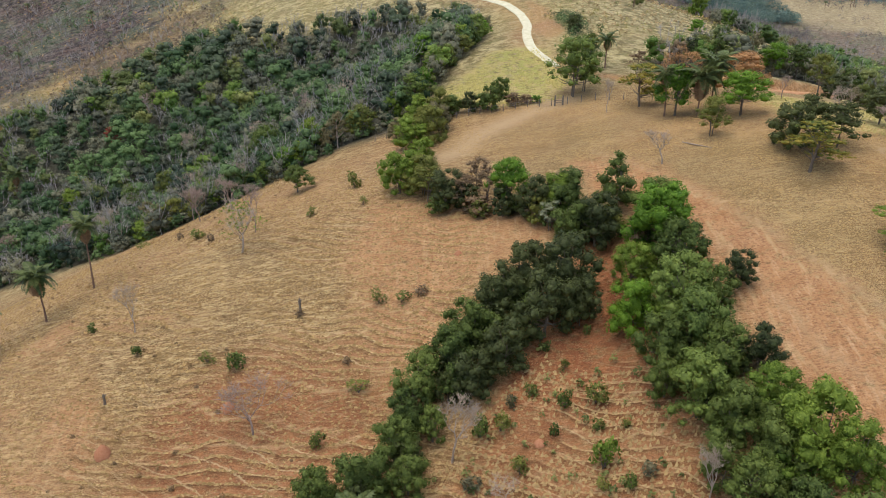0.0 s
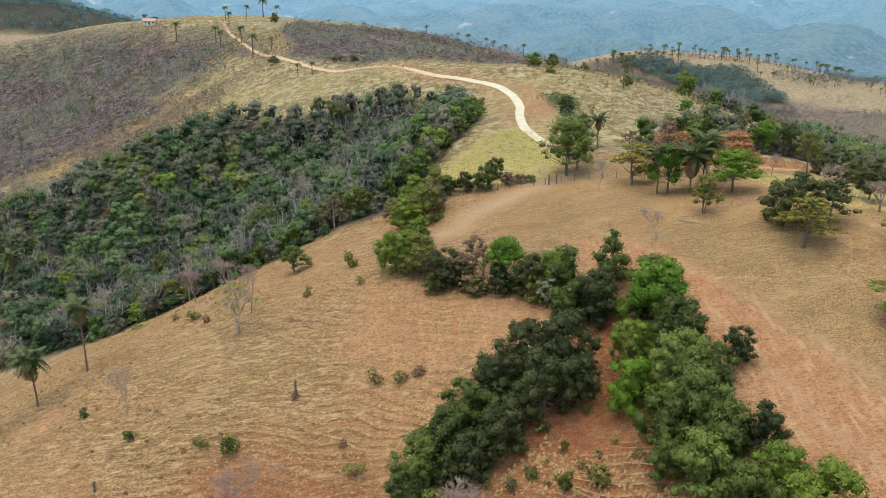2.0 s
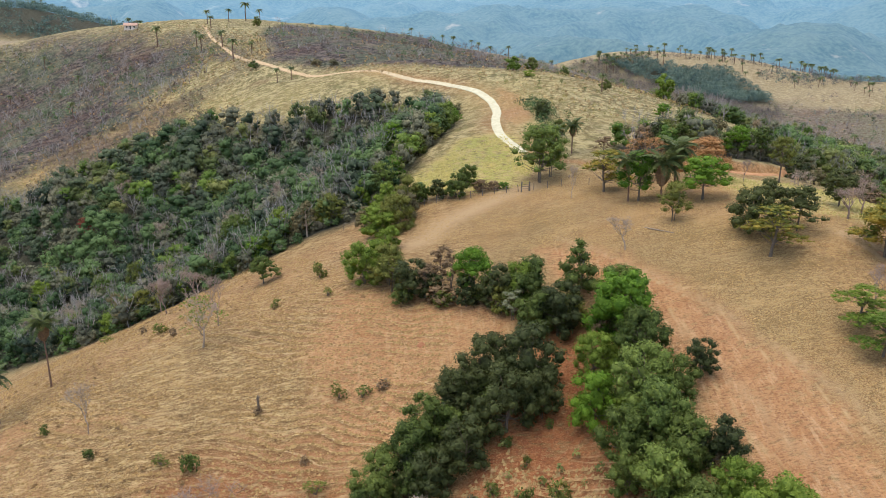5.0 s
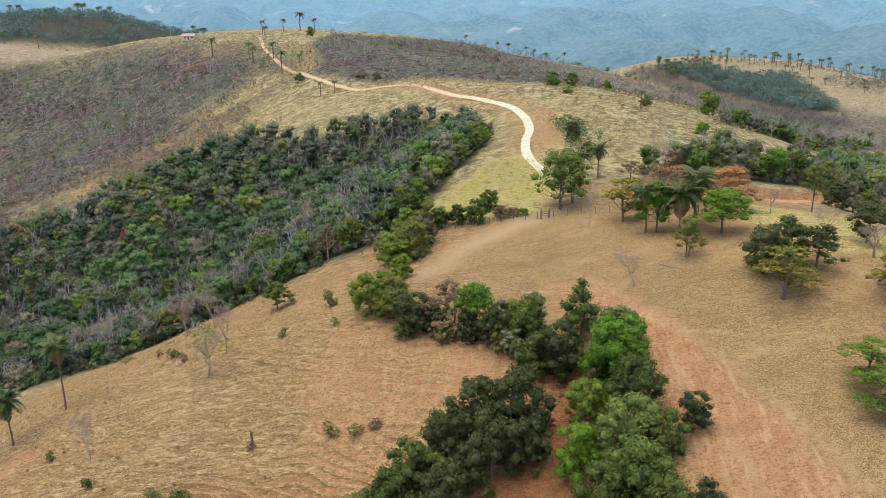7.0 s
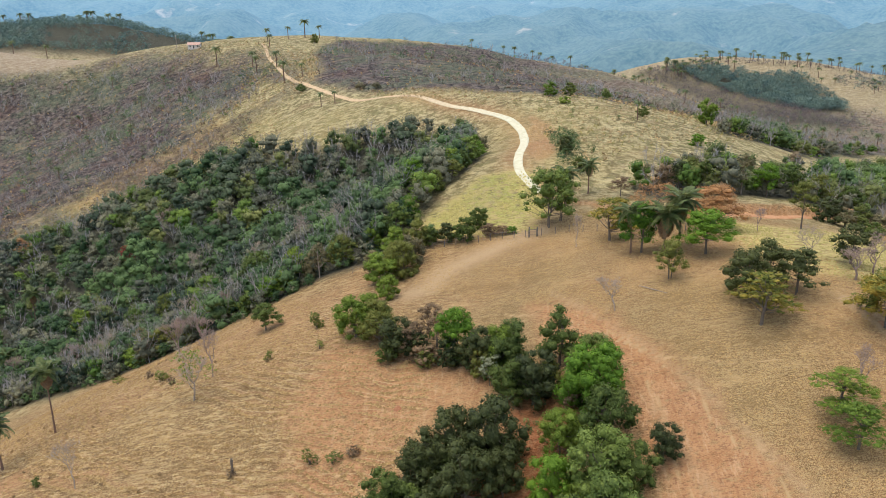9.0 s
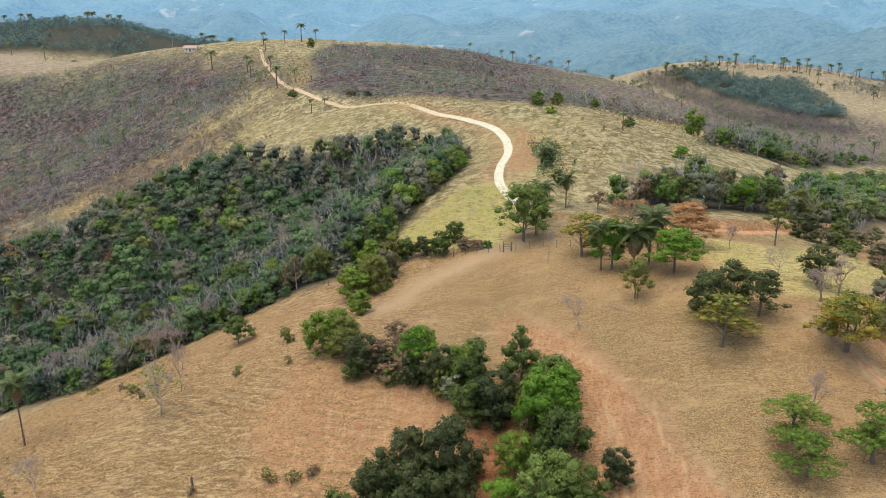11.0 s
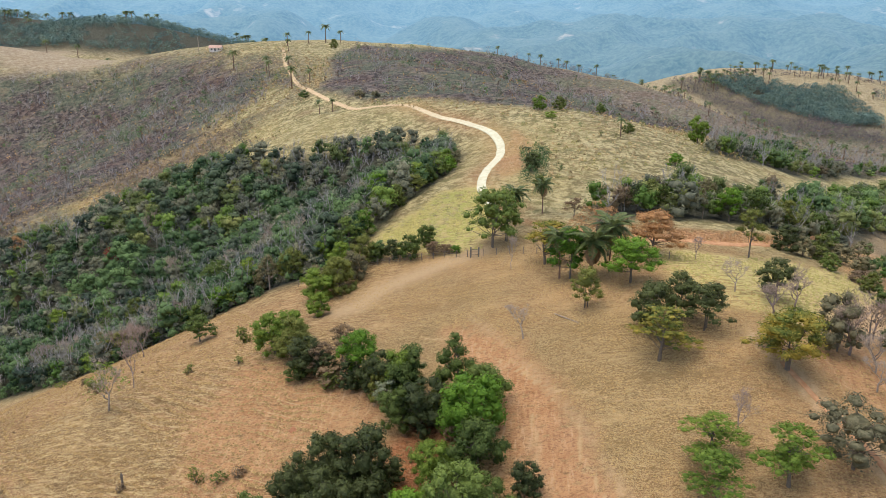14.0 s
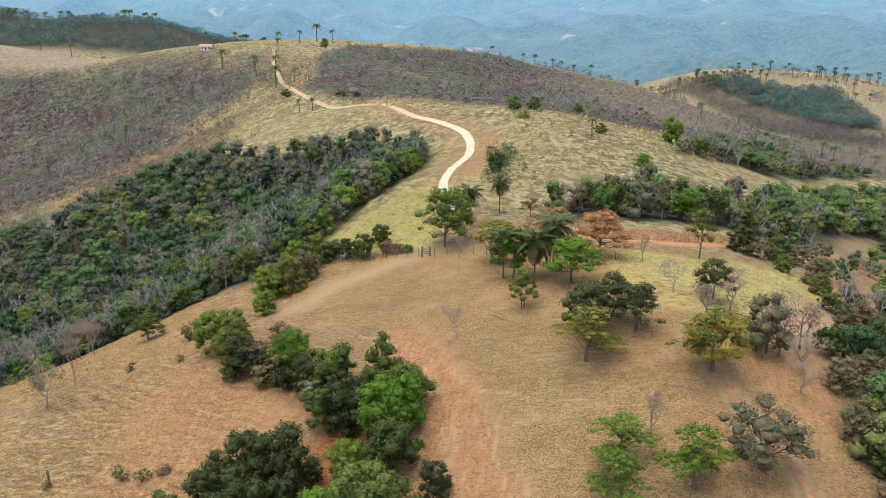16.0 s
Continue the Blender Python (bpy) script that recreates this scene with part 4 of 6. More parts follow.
def build_ground():
    xs = spaced(-4200, 4200, -70, 80, 0.8, 1.06)
    ys = spaced(-900, 4700, 55, 165, 0.8, 1.035)
    gx, gy = (g.ravel() for g in np.meshgrid(xs, ys))
    z = height(gx, gy)
    steps = step_zone(gx, gy)
    beside = off_line(gx, gy, SIDE_TRACK)
    trail = np.exp(-(((beside - 0.9) / 0.55) ** 2)) * 0.9 + np.exp(-((off_line(gx, gy, GATE_TRAIL) / 3.0) ** 2)) * 0.85
    trail = trail + inside(gx, gy, SOIL_SIDE, 4, 12) * np.clip((gy - 112) / 10, 0, 1) * 0.75 + inside(gx, gy, QUARRY, 5, 13) * 0.7
    for worn, wide, much in ((SIDE_PATH, 0.5, 0.5), (SOIL_PATH, 0.45, 0.5)):
        trail = trail + np.exp(-((off_line(gx + 1.2 * fbm(gx, gy, 6, 31), gy, worn) / wide) ** 2)) * much * np.clip(fbm(gx, gy, 7, 91) * 3 - 0.7, 0, 1)
    bent = 1.6 * fbm(gx, gy, 5, 37, 2) - 0.8
    astray = np.minimum.reduce([off_line(gx + bent, gy + bent, line) for line in RUTS + COW_PATHS])
    red = np.exp(-((off_line(gx, gy - 1.4, RED_TRACK) / 1.6) ** 2)) * 1.5
    red = np.maximum(red, np.exp(-((off_line(gx, gy, LINK_TRACK) / 1.6) ** 2)) * 0.9)
    verge = np.exp(-((off_line(gx, gy, ROAD_LINE) / 5.0) ** 2)) * (gy < 300)
    soil = np.maximum.reduce([inside(gx, gy, SOIL_EAST, 6, 2) * 1.35, inside(gx, gy, SOIL_SIDE, 4, 12) * 0.9, inside(gx, gy, QUARRY, 5, 13) * 1.2, inside(gx, gy, SOIL_LOW, 8, 18) * 0.8, inside(gx, gy, SOIL_GULLY, 4, 7) * (1 - 0.3 * np.clip((80 - gy) / 12, 0, 1)), inside(gx, gy, SOIL_FAR, 14, 22) * 0.5, inside(gx, gy, SOIL_WEST, 5, 8) * 0.85, red, verge * 0.75])
    patches = np.clip(fbm(gx, gy, 34, 41) * 3.2 - 1.5, 0, 1) * np.clip((180 - gy) / 30, 0, 1)
    spots = np.clip(fbm(gx, gy, 9, 43) * 5 - 2.75, 0, 1) * np.clip((10 - gx) / 10, 0, 1) * np.clip((140 - gy) / 30, 0, 1)
    soil = np.clip(np.maximum(soil, np.maximum(patches * 0.55, spots * 0.75)), 0, 1.6)
    # red clay soil; the same mask darkens its grass as painted tuft shade
    clay = np.maximum(inside(gx, gy, SOIL_GULLY, 3, 7), inside(gx, gy, SOIL_LOW, 10, 18))
    green = np.maximum(inside(gx, gy, GREEN_FIELD, 5, 4), inside(gx, gy, PASTURE_EAST, 5, 6) * 0.5)
    knoll = np.clip((gy - 165) / 20, 0, 1) * np.clip(fbm(gx, gy, 30, 51) * 2.4 - 0.9, 0, 1) * 0.3 * (gy < 420)
    green = np.maximum(green, knoll)
    tussocks = np.clip((gy - 160) / 15, 0, 1) 
    rough = np.clip(0.72 + 0.28 * np.clip((12 - gx) / 14, 0, 1) + 0.4 * np.clip((gy - 160) / 20, 0, 1), 0, 1)
    burn = np.maximum(inside(gx, gy, BURN_WEST, 16, 14, 2.2), inside(gx, gy, BURN_EAST, 7, 15, 0.5))
    burn = np.maximum(burn, 0.9 * np.clip(inside(gx, gy, BURN_WEST, 80, 14, 0.4) * 2.2, 0, 1) * np.clip(fbm(gx, gy, 18, 29, 3) * 7 - 2.7, 0, 1))
    burn = np.maximum(burn, 0.8 * inside(gx, gy, SINGED, 14, 36, 1.2) * np.clip(fbm(gx, gy, 9, 37, 3) * 6 - 2.2, 0, 1))
    scrub = inside(gx, gy, LOW_BRUSH, 5, 5, 0.6)
    soil = np.maximum.reduce([soil, scrub * 0.9, inside(gx, gy, ROAD_BANK, 3, 38, 0.7) * 1.3])
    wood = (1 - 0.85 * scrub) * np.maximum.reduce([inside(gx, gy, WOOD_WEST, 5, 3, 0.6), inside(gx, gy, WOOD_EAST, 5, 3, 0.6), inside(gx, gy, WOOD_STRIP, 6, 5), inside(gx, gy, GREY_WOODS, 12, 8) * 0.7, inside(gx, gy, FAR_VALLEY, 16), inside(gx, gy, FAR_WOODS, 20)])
    nx, ny = len(xs), len(ys)
    i = (np.arange(ny - 1)[:, None] * nx + np.arange(nx - 1)).ravel()
    faces = np.stack([i, i + 1, i + nx + 1, i + nx], 1).astype(np.int32)
    me = bpy.data.meshes.new("ground")
    me.vertices.add(len(gx))
    me.vertices.foreach_set("co", np.stack([gx, gy, z], -1).astype(np.float32).ravel())
    me.loops.add(faces.size)
    me.loops.foreach_set("vertex_index", faces.ravel())
    me.polygons.add(len(faces))
    me.polygons.foreach_set("loop_start", np.arange(0, faces.size, 4, dtype=np.int32))
    me.polygons.foreach_set("use_smooth", np.ones(len(faces), bool))
    # pale also lightens the far eastern ground, haze put into its colour
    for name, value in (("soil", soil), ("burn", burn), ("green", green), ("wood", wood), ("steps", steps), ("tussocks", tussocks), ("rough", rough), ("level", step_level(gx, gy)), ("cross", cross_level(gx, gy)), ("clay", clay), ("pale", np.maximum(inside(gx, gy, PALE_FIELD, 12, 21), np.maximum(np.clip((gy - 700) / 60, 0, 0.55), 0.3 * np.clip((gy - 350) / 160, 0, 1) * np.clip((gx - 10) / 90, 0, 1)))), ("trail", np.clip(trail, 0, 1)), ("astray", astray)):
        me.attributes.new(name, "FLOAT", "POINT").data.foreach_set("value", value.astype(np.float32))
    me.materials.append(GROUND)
    me.update(calc_edges=True)
    return tagged(new("ground", me), "rolling dry pasture hills with red bare soil", "ground", kind="structure")


def smooth_path(line, step):
    """A line's corners rounded off, as places about step apart."""
    pts = np.array(line, float)
    for _ in range(3):
        pts = np.concatenate([pts[:1], np.stack([pts[:-1] * 0.75 + pts[1:] * 0.25, pts[:-1] * 0.25 + pts[1:] * 0.75], 1).reshape(-1, 2), pts[-1:]])
    run = np.r_[0, np.cumsum(np.hypot(*np.diff(pts, axis=0).T))]
    s = np.arange(0, run[-1], step)
    return np.stack([np.interp(s, run, pts[:, 0]), np.interp(s, run, pts[:, 1])], -1)


def strip(name, line, halves, lift, mat, label, seed, step=1.5):
    p = smooth_path(line, step)
    d = np.gradient(p, axis=0)
    d /= np.linalg.norm(d, axis=1)[:, None]
    side = np.stack([-d[:, 1], d[:, 0]], -1)
    cols = np.linspace(-1, 1, 9)
    half = np.interp(p[:, 1], *halves)
    points, faces = [], []
    middle = height(p[:, 0], p[:, 1])
    for k, c in enumerate(cols):
        wob = 1 + 0.35 * (fbm(p[:, 0] + c * 9, p[:, 1], 5, seed, 3) - 0.5) * (abs(c) > 0.9)
        q = p + side * (c * half * wob)[:, None]
        z = np.maximum(height(q[:, 0], q[:, 1]), middle - 0.1) + lift + 0.07 * (c * c) - 0.05 * math.exp(-(((abs(c) - 0.45) / 0.15) ** 2))
        z -= 0.35 if abs(c) > 0.9 else 0
        points += list(zip(q[:, 0], q[:, 1], z))
    n = len(p)
    for k in range(len(cols) - 1):
        faces += [(k * n + i, k * n + i + 1, (k + 1) * n + i + 1, (k + 1) * n + i) for i in range(n - 1)]
    return tagged(new(name, shape_mesh(name, [(points, faces)], mat)), label, "road", kind="structure")


def mountains():
    """The ranges far behind everything, blue through a glow that stands for haze."""
    xs, ys = np.arange(-2700, 3100, 22.0), np.arange(1400, 4300, 22.0)
    gx, gy = (g.ravel() for g in np.meshgrid(xs, ys))
    spurs = 1 - np.abs(2 * fbm(gx, gy * 0.75, 520, 83, 4) - 1)
    z = np.full(len(gx), -260.0)
    for at, crest, swing, lean, seed in ((1750, -70, 40, 0.24, 3), (2350, -5, 46, 0.24, 5), (3050, 72, 36, 0.22, 8), (3900, 140, 40, 0.18, 9)):
        line = at + (fbm(gx, 0 * gx, 900, seed, 2) - 0.5) * 420
        top = crest + (fbm(gx, 0 * gx + seed * 50, 760, seed + 20, 3) - 0.5) * 2 * swing - np.clip((gx - 500) / 1500, 0, 1) * 0.35 * max(crest, 0)
        z = np.maximum(z, top - lean * (np.sqrt((gy - line) ** 2 + 110**2) - 110) + (spurs**1.5 - 0.60) * 165)
    nx, ny = len(xs), len(ys)
    i = (np.arange(ny - 1)[:, None] * nx + np.arange(nx - 1)).ravel()
    faces = np.stack([i, i + 1, i + nx + 1, i + nx], 1)
    me = bpy.data.meshes.new("backdrop")
    me.from_pydata(np.stack([gx, gy, z], -1).tolist(), [], faces.tolist())
    me.polygons.foreach_set("use_smooth", np.ones(len(faces), bool))
    m, nodes, links, bsdf = material("distant_ranges")
    where = nodes.new("ShaderNodeTexCoord").outputs["Object"]
    woods = ramp(nodes, links, noise_of(nodes, links, 0.09, 4, 0.7, where), 0.40, 0.62)
    bare = ramp(nodes, links, noise_of(nodes, links, 0.008, 5, 0.65, where), 0.62, 0.70)
    colour = blend(nodes, links, woods, (0.030, 0.055, 0.042), (0.085, 0.120, 0.082))
    stands = ramp(nodes, links, noise_of(nodes, links, 0.011, 5, 0.65, where), 0.40, 0.60)
    colour = blend(nodes, links, times(nodes, links, stands, 0.4), colour, (0.130, 0.160, 0.115))
    colour = blend(nodes, links, bare, colour, (0.26, 0.23, 0.17))
    links.new(colour, bsdf.inputs["Base Color"])
    bsdf.inputs["Roughness"].default_value = 1.0
    # blue glow put in as haze, stronger on the farther ranges
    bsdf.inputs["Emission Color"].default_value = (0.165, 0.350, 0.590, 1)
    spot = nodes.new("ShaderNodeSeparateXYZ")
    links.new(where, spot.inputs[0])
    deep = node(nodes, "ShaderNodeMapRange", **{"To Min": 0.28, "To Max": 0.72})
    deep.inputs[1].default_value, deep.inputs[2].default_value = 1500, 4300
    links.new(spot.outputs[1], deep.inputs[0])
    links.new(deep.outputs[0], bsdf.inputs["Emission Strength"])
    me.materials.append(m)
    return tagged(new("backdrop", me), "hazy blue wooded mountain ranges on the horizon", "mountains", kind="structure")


build_ground()
mountains()
strip("road", ROAD_LINE, ([160, 200, 250, 300, 500], [1.05, 1.2, 1.35, 1.1, 1.0]), 0.16, ROAD, "pale clay farm road winding along the ridge", 3)

RED_EARTH = plain_material("red_track_earth", (0.33, 0.155, 0.070), (0.53, 0.30, 0.155), 0.9, 0.95, 0)
strip("red_track", [(37, 166), (46, 163)] + RED_TRACK[1:6], ([155, 175, 200], [1.0, 1.15, 1.0]), 0.14, RED_EARTH, "bare red earth track below a cut bank", 7)
strip("side_track", SIDE_TRACK[1:], ([60, 110], [0.6, 0.4]), 0.12, RED_EARTH, "narrow red earth track beside the eastern woods", 9, 1.0)

# ---- woods ----
rng = np.random.default_rng(11)
wx, wy = scatter(WOOD_WEST, 4.5, rng)
bare = fbm(wx, wy, 26, 97, 2) + 0.12 * np.exp(-(((wy - 166) / 12) ** 2)) * (wx < -15) + rng.normal(0, 0.2, len(wx)) > 0.57
sort = 0.55 * fbm(wx, wy, 20, 61, 2) + 0.55 * rng.random(len(wx))
leafy = ~bare | (rng.random(len(wx)) < 0.85)
for name, label, low, top, leaf, tall in (("west_woods", "dense dark green woods filling the valley", 0, 0.44, "deep", (5, 8.5)), ("dusty_woods", "dusty grey-green trees among the valley woods", 0.44, 0.66, "grey", (4.5, 7.5)),
                                          ("shady_trees", "dark crowned trees among the valley woods", 0.66, 0.75, "dark", (6, 9)), ("olive_trees", "olive green trees among the valley woods", 0.75, 0.83, "olive", (5, 8)),
                                          ("bright_trees", "fresh green crowns among the valley woods", 0.83, 2, "bright", (5, 7.5))):
    pick = (sort >= low) & (sort < top) & leafy
    wood_stuff(name, label, wx[pick], wy[pick], rng, leaf, tall, 270, 0.26)
stick_stuff("bare_woods", "leafless grey trees among the valley woods", wx[bare] + 0.6, wy[bare] + 0.4, rng, WOOD_TWIGS, (6.5, 9.5), 66, 0.052)
ex, ey = np.concatenate([np.stack(scatter(WOOD_EAST, 4.4, rng, (QUARRY, SOIL_SIDE))), np.stack(scatter(WOOD_STRIP, 4.2, rng))], 1)
keep = ((ex < 118 + 0.25 * ey) | (ey > 260)) & ((inside(ex, ey, LOW_BRUSH, 4, 5, 0.4) < 0.5) | (rng.random(len(ex)) < 0.5))
ex, ey = ex[keep], ey[keep]
far_side, dwarf = inside(ex, ey, WOOD_STRIP, 4, 5), inside(ex, ey, LOW_BRUSH, 4, 5, 0.4)
bare = fbm(ex, ey, 18, 98, 2) + 0.10 * (ex < 100) * (ey < 160) + rng.normal(0, 0.13, len(ex)) > 0.60
sort = 0.55 * fbm(ex, ey, 18, 66, 2) + 0.55 * rng.random(len(ex))
leafy = ~bare | (rng.random(len(ex)) < 0.6)
near = (ex < 125) & (ey < 165)
for name, label, low, top, leaf, tall in (("east_woods", "mixed green woods beyond the pasture", 0, 0.34, "deep", (5.5, 8.5)), ("light_woods", "light green trees in the eastern woods", 0.34, 0.46, "silver", (5, 8)), ("olive_woods", "olive green trees in the eastern woods", 0.46, 0.58, "olive", (5, 8)), ("fresh_woods", "fresh green trees in the eastern woods", 0.58, 0.66, "bright", (5, 7.5)),
                                          ("brown_woods", "faded brown trees in the eastern woods", 0.66, 0.70, "brown", (4, 7)), ("grey_woods", "dusty grey trees in the eastern woods", 0.70, 2, "grey", (4, 7))):
    pick = (sort >= low) & (sort < top) & leafy
    wood_stuff(name, label, ex[pick & ~near], ey[pick & ~near], rng, leaf, tall, 300, 0.25, shrink=(1 - 0.3 * far_side - 0.5 * dwarf)[pick & ~near])
    wood_stuff(name + "_edge", label, ex[pick & near], ey[pick & near], rng, leaf, (3.5, 6.5), 520, 0.23)
stick_stuff("grey_saplings", "leafless grey saplings in the eastern woods", ex[bare] + 0.6, ey[bare], rng, WOOD_TWIGS, (5.5, 8.5), 60, 0.05)
fx, fy = scatter(FAR_VALLEY, 3.8, rng)
keep = (inside(fx, fy, FAR_VALLEY, 18, 33, 1.4) + rng.normal(0, 0.1, len(fx)) > 0.28) & (fbm(fx, fy, 16, 34, 2) > 0.28)
fx, fy = fx[keep], fy[keep]
wood_stuff("far_valley_woods", "haze-tinted blue-green woods in the far valley", fx, fy, rng, "hazed", (4, 8.5), 150, 0.40, hearts=False)
fx, fy = scatter(GREY_WOODS, 5.0, rng)
wood_stuff("far_bare_woods", "leafless purple-grey woods behind the burnt ridge", fx, fy, rng, "haze_grey", (4, 6.5), 50, 0.42, hearts=False)
fx, fy = scatter(FAR_WOODS, 5.6, rng)
keep = fbm(fx, fy, 40, 35, 3) + rng.normal(0, 0.04, len(fx)) > 0.40
fx, fy = fx[keep], fy[keep]
wood_stuff("far_hill_woods", "haze-tinted blue-green woods on the far hill", fx, fy, rng, "hazed", (4, 9), 46, 0.60, hearts=False)

fx, fy = scatter([(20, 690), (110, 745), (140, 830), (225, 900), (440, 900), (430, 880), (240, 880), (160, 815), (130, 745), (40, 680)], 6.0, rng)
wood_stuff("far_ridge_brush", "grey-green brush along the far palm ridge", fx, fy, rng, "haze_grey", (2.5, 5.5), 40, 0.6, hearts=False)

FAR_SLOPE = [(322, 790), (335, 850), (430, 885), (560, 820), (560, 640), (420, 600), (330, 700)]
fx, fy = scatter(FAR_SLOPE, 6.5, rng)
pick = fbm(fx, fy, 60, 47, 3) + rng.normal(0, 0.08, len(fx)) > 0.47
wood_stuff("far_slope_woods", "thin grey woods on the far straw slope", fx[pick], fy[pick], rng, "haze_grey", (3.5, 6.5), 40, 0.5, hearts=False)
pick = fbm(fx, fy, 60, 47, 3) + rng.normal(0, 0.08, len(fx)) > 0.56
wood_stuff("far_slope_trees", "haze-tinted blue-green trees on the far straw slope", fx[pick] + 3, fy[pick], rng, "hazed", (4, 7), 80, 0.45, hearts=False)

# ---- scrub and grass ----
bx, by = np.concatenate([np.stack(scatter(BURN_WEST, 3.5, rng)), np.stack(scatter(BURN_EAST, 5.4, rng))], 1)
kind = 0.5 * fbm(bx, by, 30, 71, 3) + 0.5 * rng.random(len(bx))
wood_stuff("burnt_scrub", "scorched brown scrub on the burnt hillsides", bx[kind < 0.52], by[kind < 0.52], rng, "scorched", (0.8, 2.3), 11, 1.3, hearts=False)
pick = (kind >= 0.52) & (kind < 0.62)
wood_stuff("ashen_scrub", "dusty grey-green scrub on the burnt hillsides", bx[pick], by[pick], rng, "grey", (0.7, 1.9), 11, 1.5, hearts=False)
wood_stuff("singed_grass", "singed straw tufts on the burnt hillsides", bx[kind >= 0.62], by[kind >= 0.62], rng, "sward", (0.6, 1.5), 9, 1.4, hearts=False)
pick = rng.random(len(bx)) < 0.022 + 0.05 * (vnoise(bx, by, 45, 88) > 0.62)
wood_stuff("surviving_scrub", "dull green shrubs left on the burnt hillsides", bx[pick] + 1, by[pick] + 2, rng, "deep", (2.2, 5.0), 60, 0.5, hearts=False)
pick = rng.random(len(bx)) < 0.07 + 0.10 * (vnoise(bx, by, 60, 87) > 0.6)
stick_stuff("scorched_trees", "thin leafless grey trees on the burnt hillsides", bx[pick], by[pick] + 1, rng, WOOD_TWIGS, (3.5, 6.5), 18, 0.06)
own = np.random.default_rng(404)
qx, qy = scatter(SINGED, 2.2, own)
kind = 0.5 * fbm(qx, qy, 14, 39, 3) + 0.5 * own.random(len(qx))
wood_stuff("singed_brush", "brown singed brush above the valley woods", qx[kind < 0.47], qy[kind < 0.47], own, "scorched", (0.9, 2.6), 24, 0.9, hearts=False)
pick = kind > 0.62
wood_stuff("strip_tufts", "pale straw tufts above the valley woods", qx[pick], qy[pick], own, "sward", (0.5, 1.3), 12, 1.5, hearts=False)
pick = own.random(len(qx)) < 0.05
wood_stuff("strip_shrubs", "grey-green shrubs above the valley woods", qx[pick], qy[pick], own, "grey", (1.8, 4.0), 90, 0.45, hearts=False)
pick = own.random(len(qx)) < 0.06
stick_stuff("strip_saplings", "thin leafless saplings above the valley woods", qx[pick], qy[pick], own, WOOD_TWIGS, (3.0, 5.5), 24, 0.05)
pick = own.random(len(bx)) < 0.03
wood_stuff("ashen_trees", "dusty grey-green trees left on the burnt hillsides", bx[pick], by[pick], own, "grey", (3.0, 5.5), 90, 0.42, hearts=False)
qx, qy = scatter([(28, 224), (33, 222), (34, 192), (29, 190), (28, 205)], 1.9, own)
wood_stuff("bank_brush", "dark green brush above the cut bank of the road", qx, qy, own, "deep", (1.2, 2.6), 110, 0.4, hearts=False)
KNOLL = [(24, 180), (30, 205), (22, 260), (-20, 296), (-60, 345), (-95, 420), (-60, 480), (60, 330), (110, 300), (80, 240), (45, 205)]
STRAW_STRIP = [(-60, 296), (-70, 330), (-66, 360), (-80, 410), (-92, 470), (-140, 520), (-200, 520), (-280, 515), (-200, 498), (-142, 458), (-112, 400), (-112, 352), (-146, 318), (-180, 286), (-160, 262), (-120, 284), (-85, 284)]
kx, ky = np.concatenate([np.stack(scatter(KNOLL, 2.4, rng, (BURN_EAST,))), np.stack(scatter(STRAW_STRIP, 3.0, rng))], 1)
kind = 0.5 * fbm(kx, ky, 16, 73, 3) + 0.5 * rng.random(len(kx))
wood_stuff("knoll_tussocks", "dry yellow tussocks on the grassy ridge", kx[kind < 0.56], ky[kind < 0.56], rng, "straw", (0.4, 1.2), 10, 2.0, hearts=False)
wood_stuff("green_tussocks", "olive green tussocks on the grassy ridge", kx[kind >= 0.62], ky[kind >= 0.62], rng, "tussock", (0.4, 1.2), 12, 1.6, hearts=False)
pick = (kind > 0.46) & (kind < 0.6) & (ky > 270)
wood_stuff("singed_tussocks", "brown singed tussocks on the far grassy slopes", kx[pick] + 1, ky[pick], rng, "dead", (0.5, 1.3), 11, 1.5, hearts=False)
pick = rng.random(len(kx)) < 0.012 + 0.05 * (vnoise(kx, ky, 25, 89) > 0.6)
wood_stuff("knoll_shrubs", "small green shrubs on the grassy ridge", kx[pick], ky[pick], rng, "olive", (1.0, 2.6), 60, 0.6, hearts=False)


def humps(x, y, tall, wide, r):
    """Low grass tussocks, each a ragged four-sided hump drawn out along the slope: corners and normals."""
    z = height(x, y)
    n = len(x)
    turn = r.uniform(-0.4, 0.4, n)
    peak = np.stack([x + r.normal(0, 0.35, n) * wide, y + r.normal(0, 0.25, n) * wide, z + tall * r.uniform(0.5, 1.3, n)], -1)
    ring = []
    for k in range(4):
        a, reach = turn + k * math.pi / 2 + 0.6, wide * r.uniform(0.6, 1.35, n)
        ring.append(np.stack([x + np.cos(a) * reach * 1.5, y + np.sin(a) * reach * 0.8, z - 0.06], -1))
    corners = np.concatenate([np.stack([ring[k], ring[(k + 1) % 4], peak], 1) for k in range(4)])
    way = unit(np.cross(corners[:, 1] - corners[:, 0], corners[:, 2] - corners[:, 0]))
    return corners.reshape(-1, 3), np.repeat(unit(way + (0, 0, 0.7)), 3, 0)


def tuft_mesh(name, mat, tufts):
    corners, ways = tufts
    return quads_mesh(name, corners, mat, per=3, normals=ways)


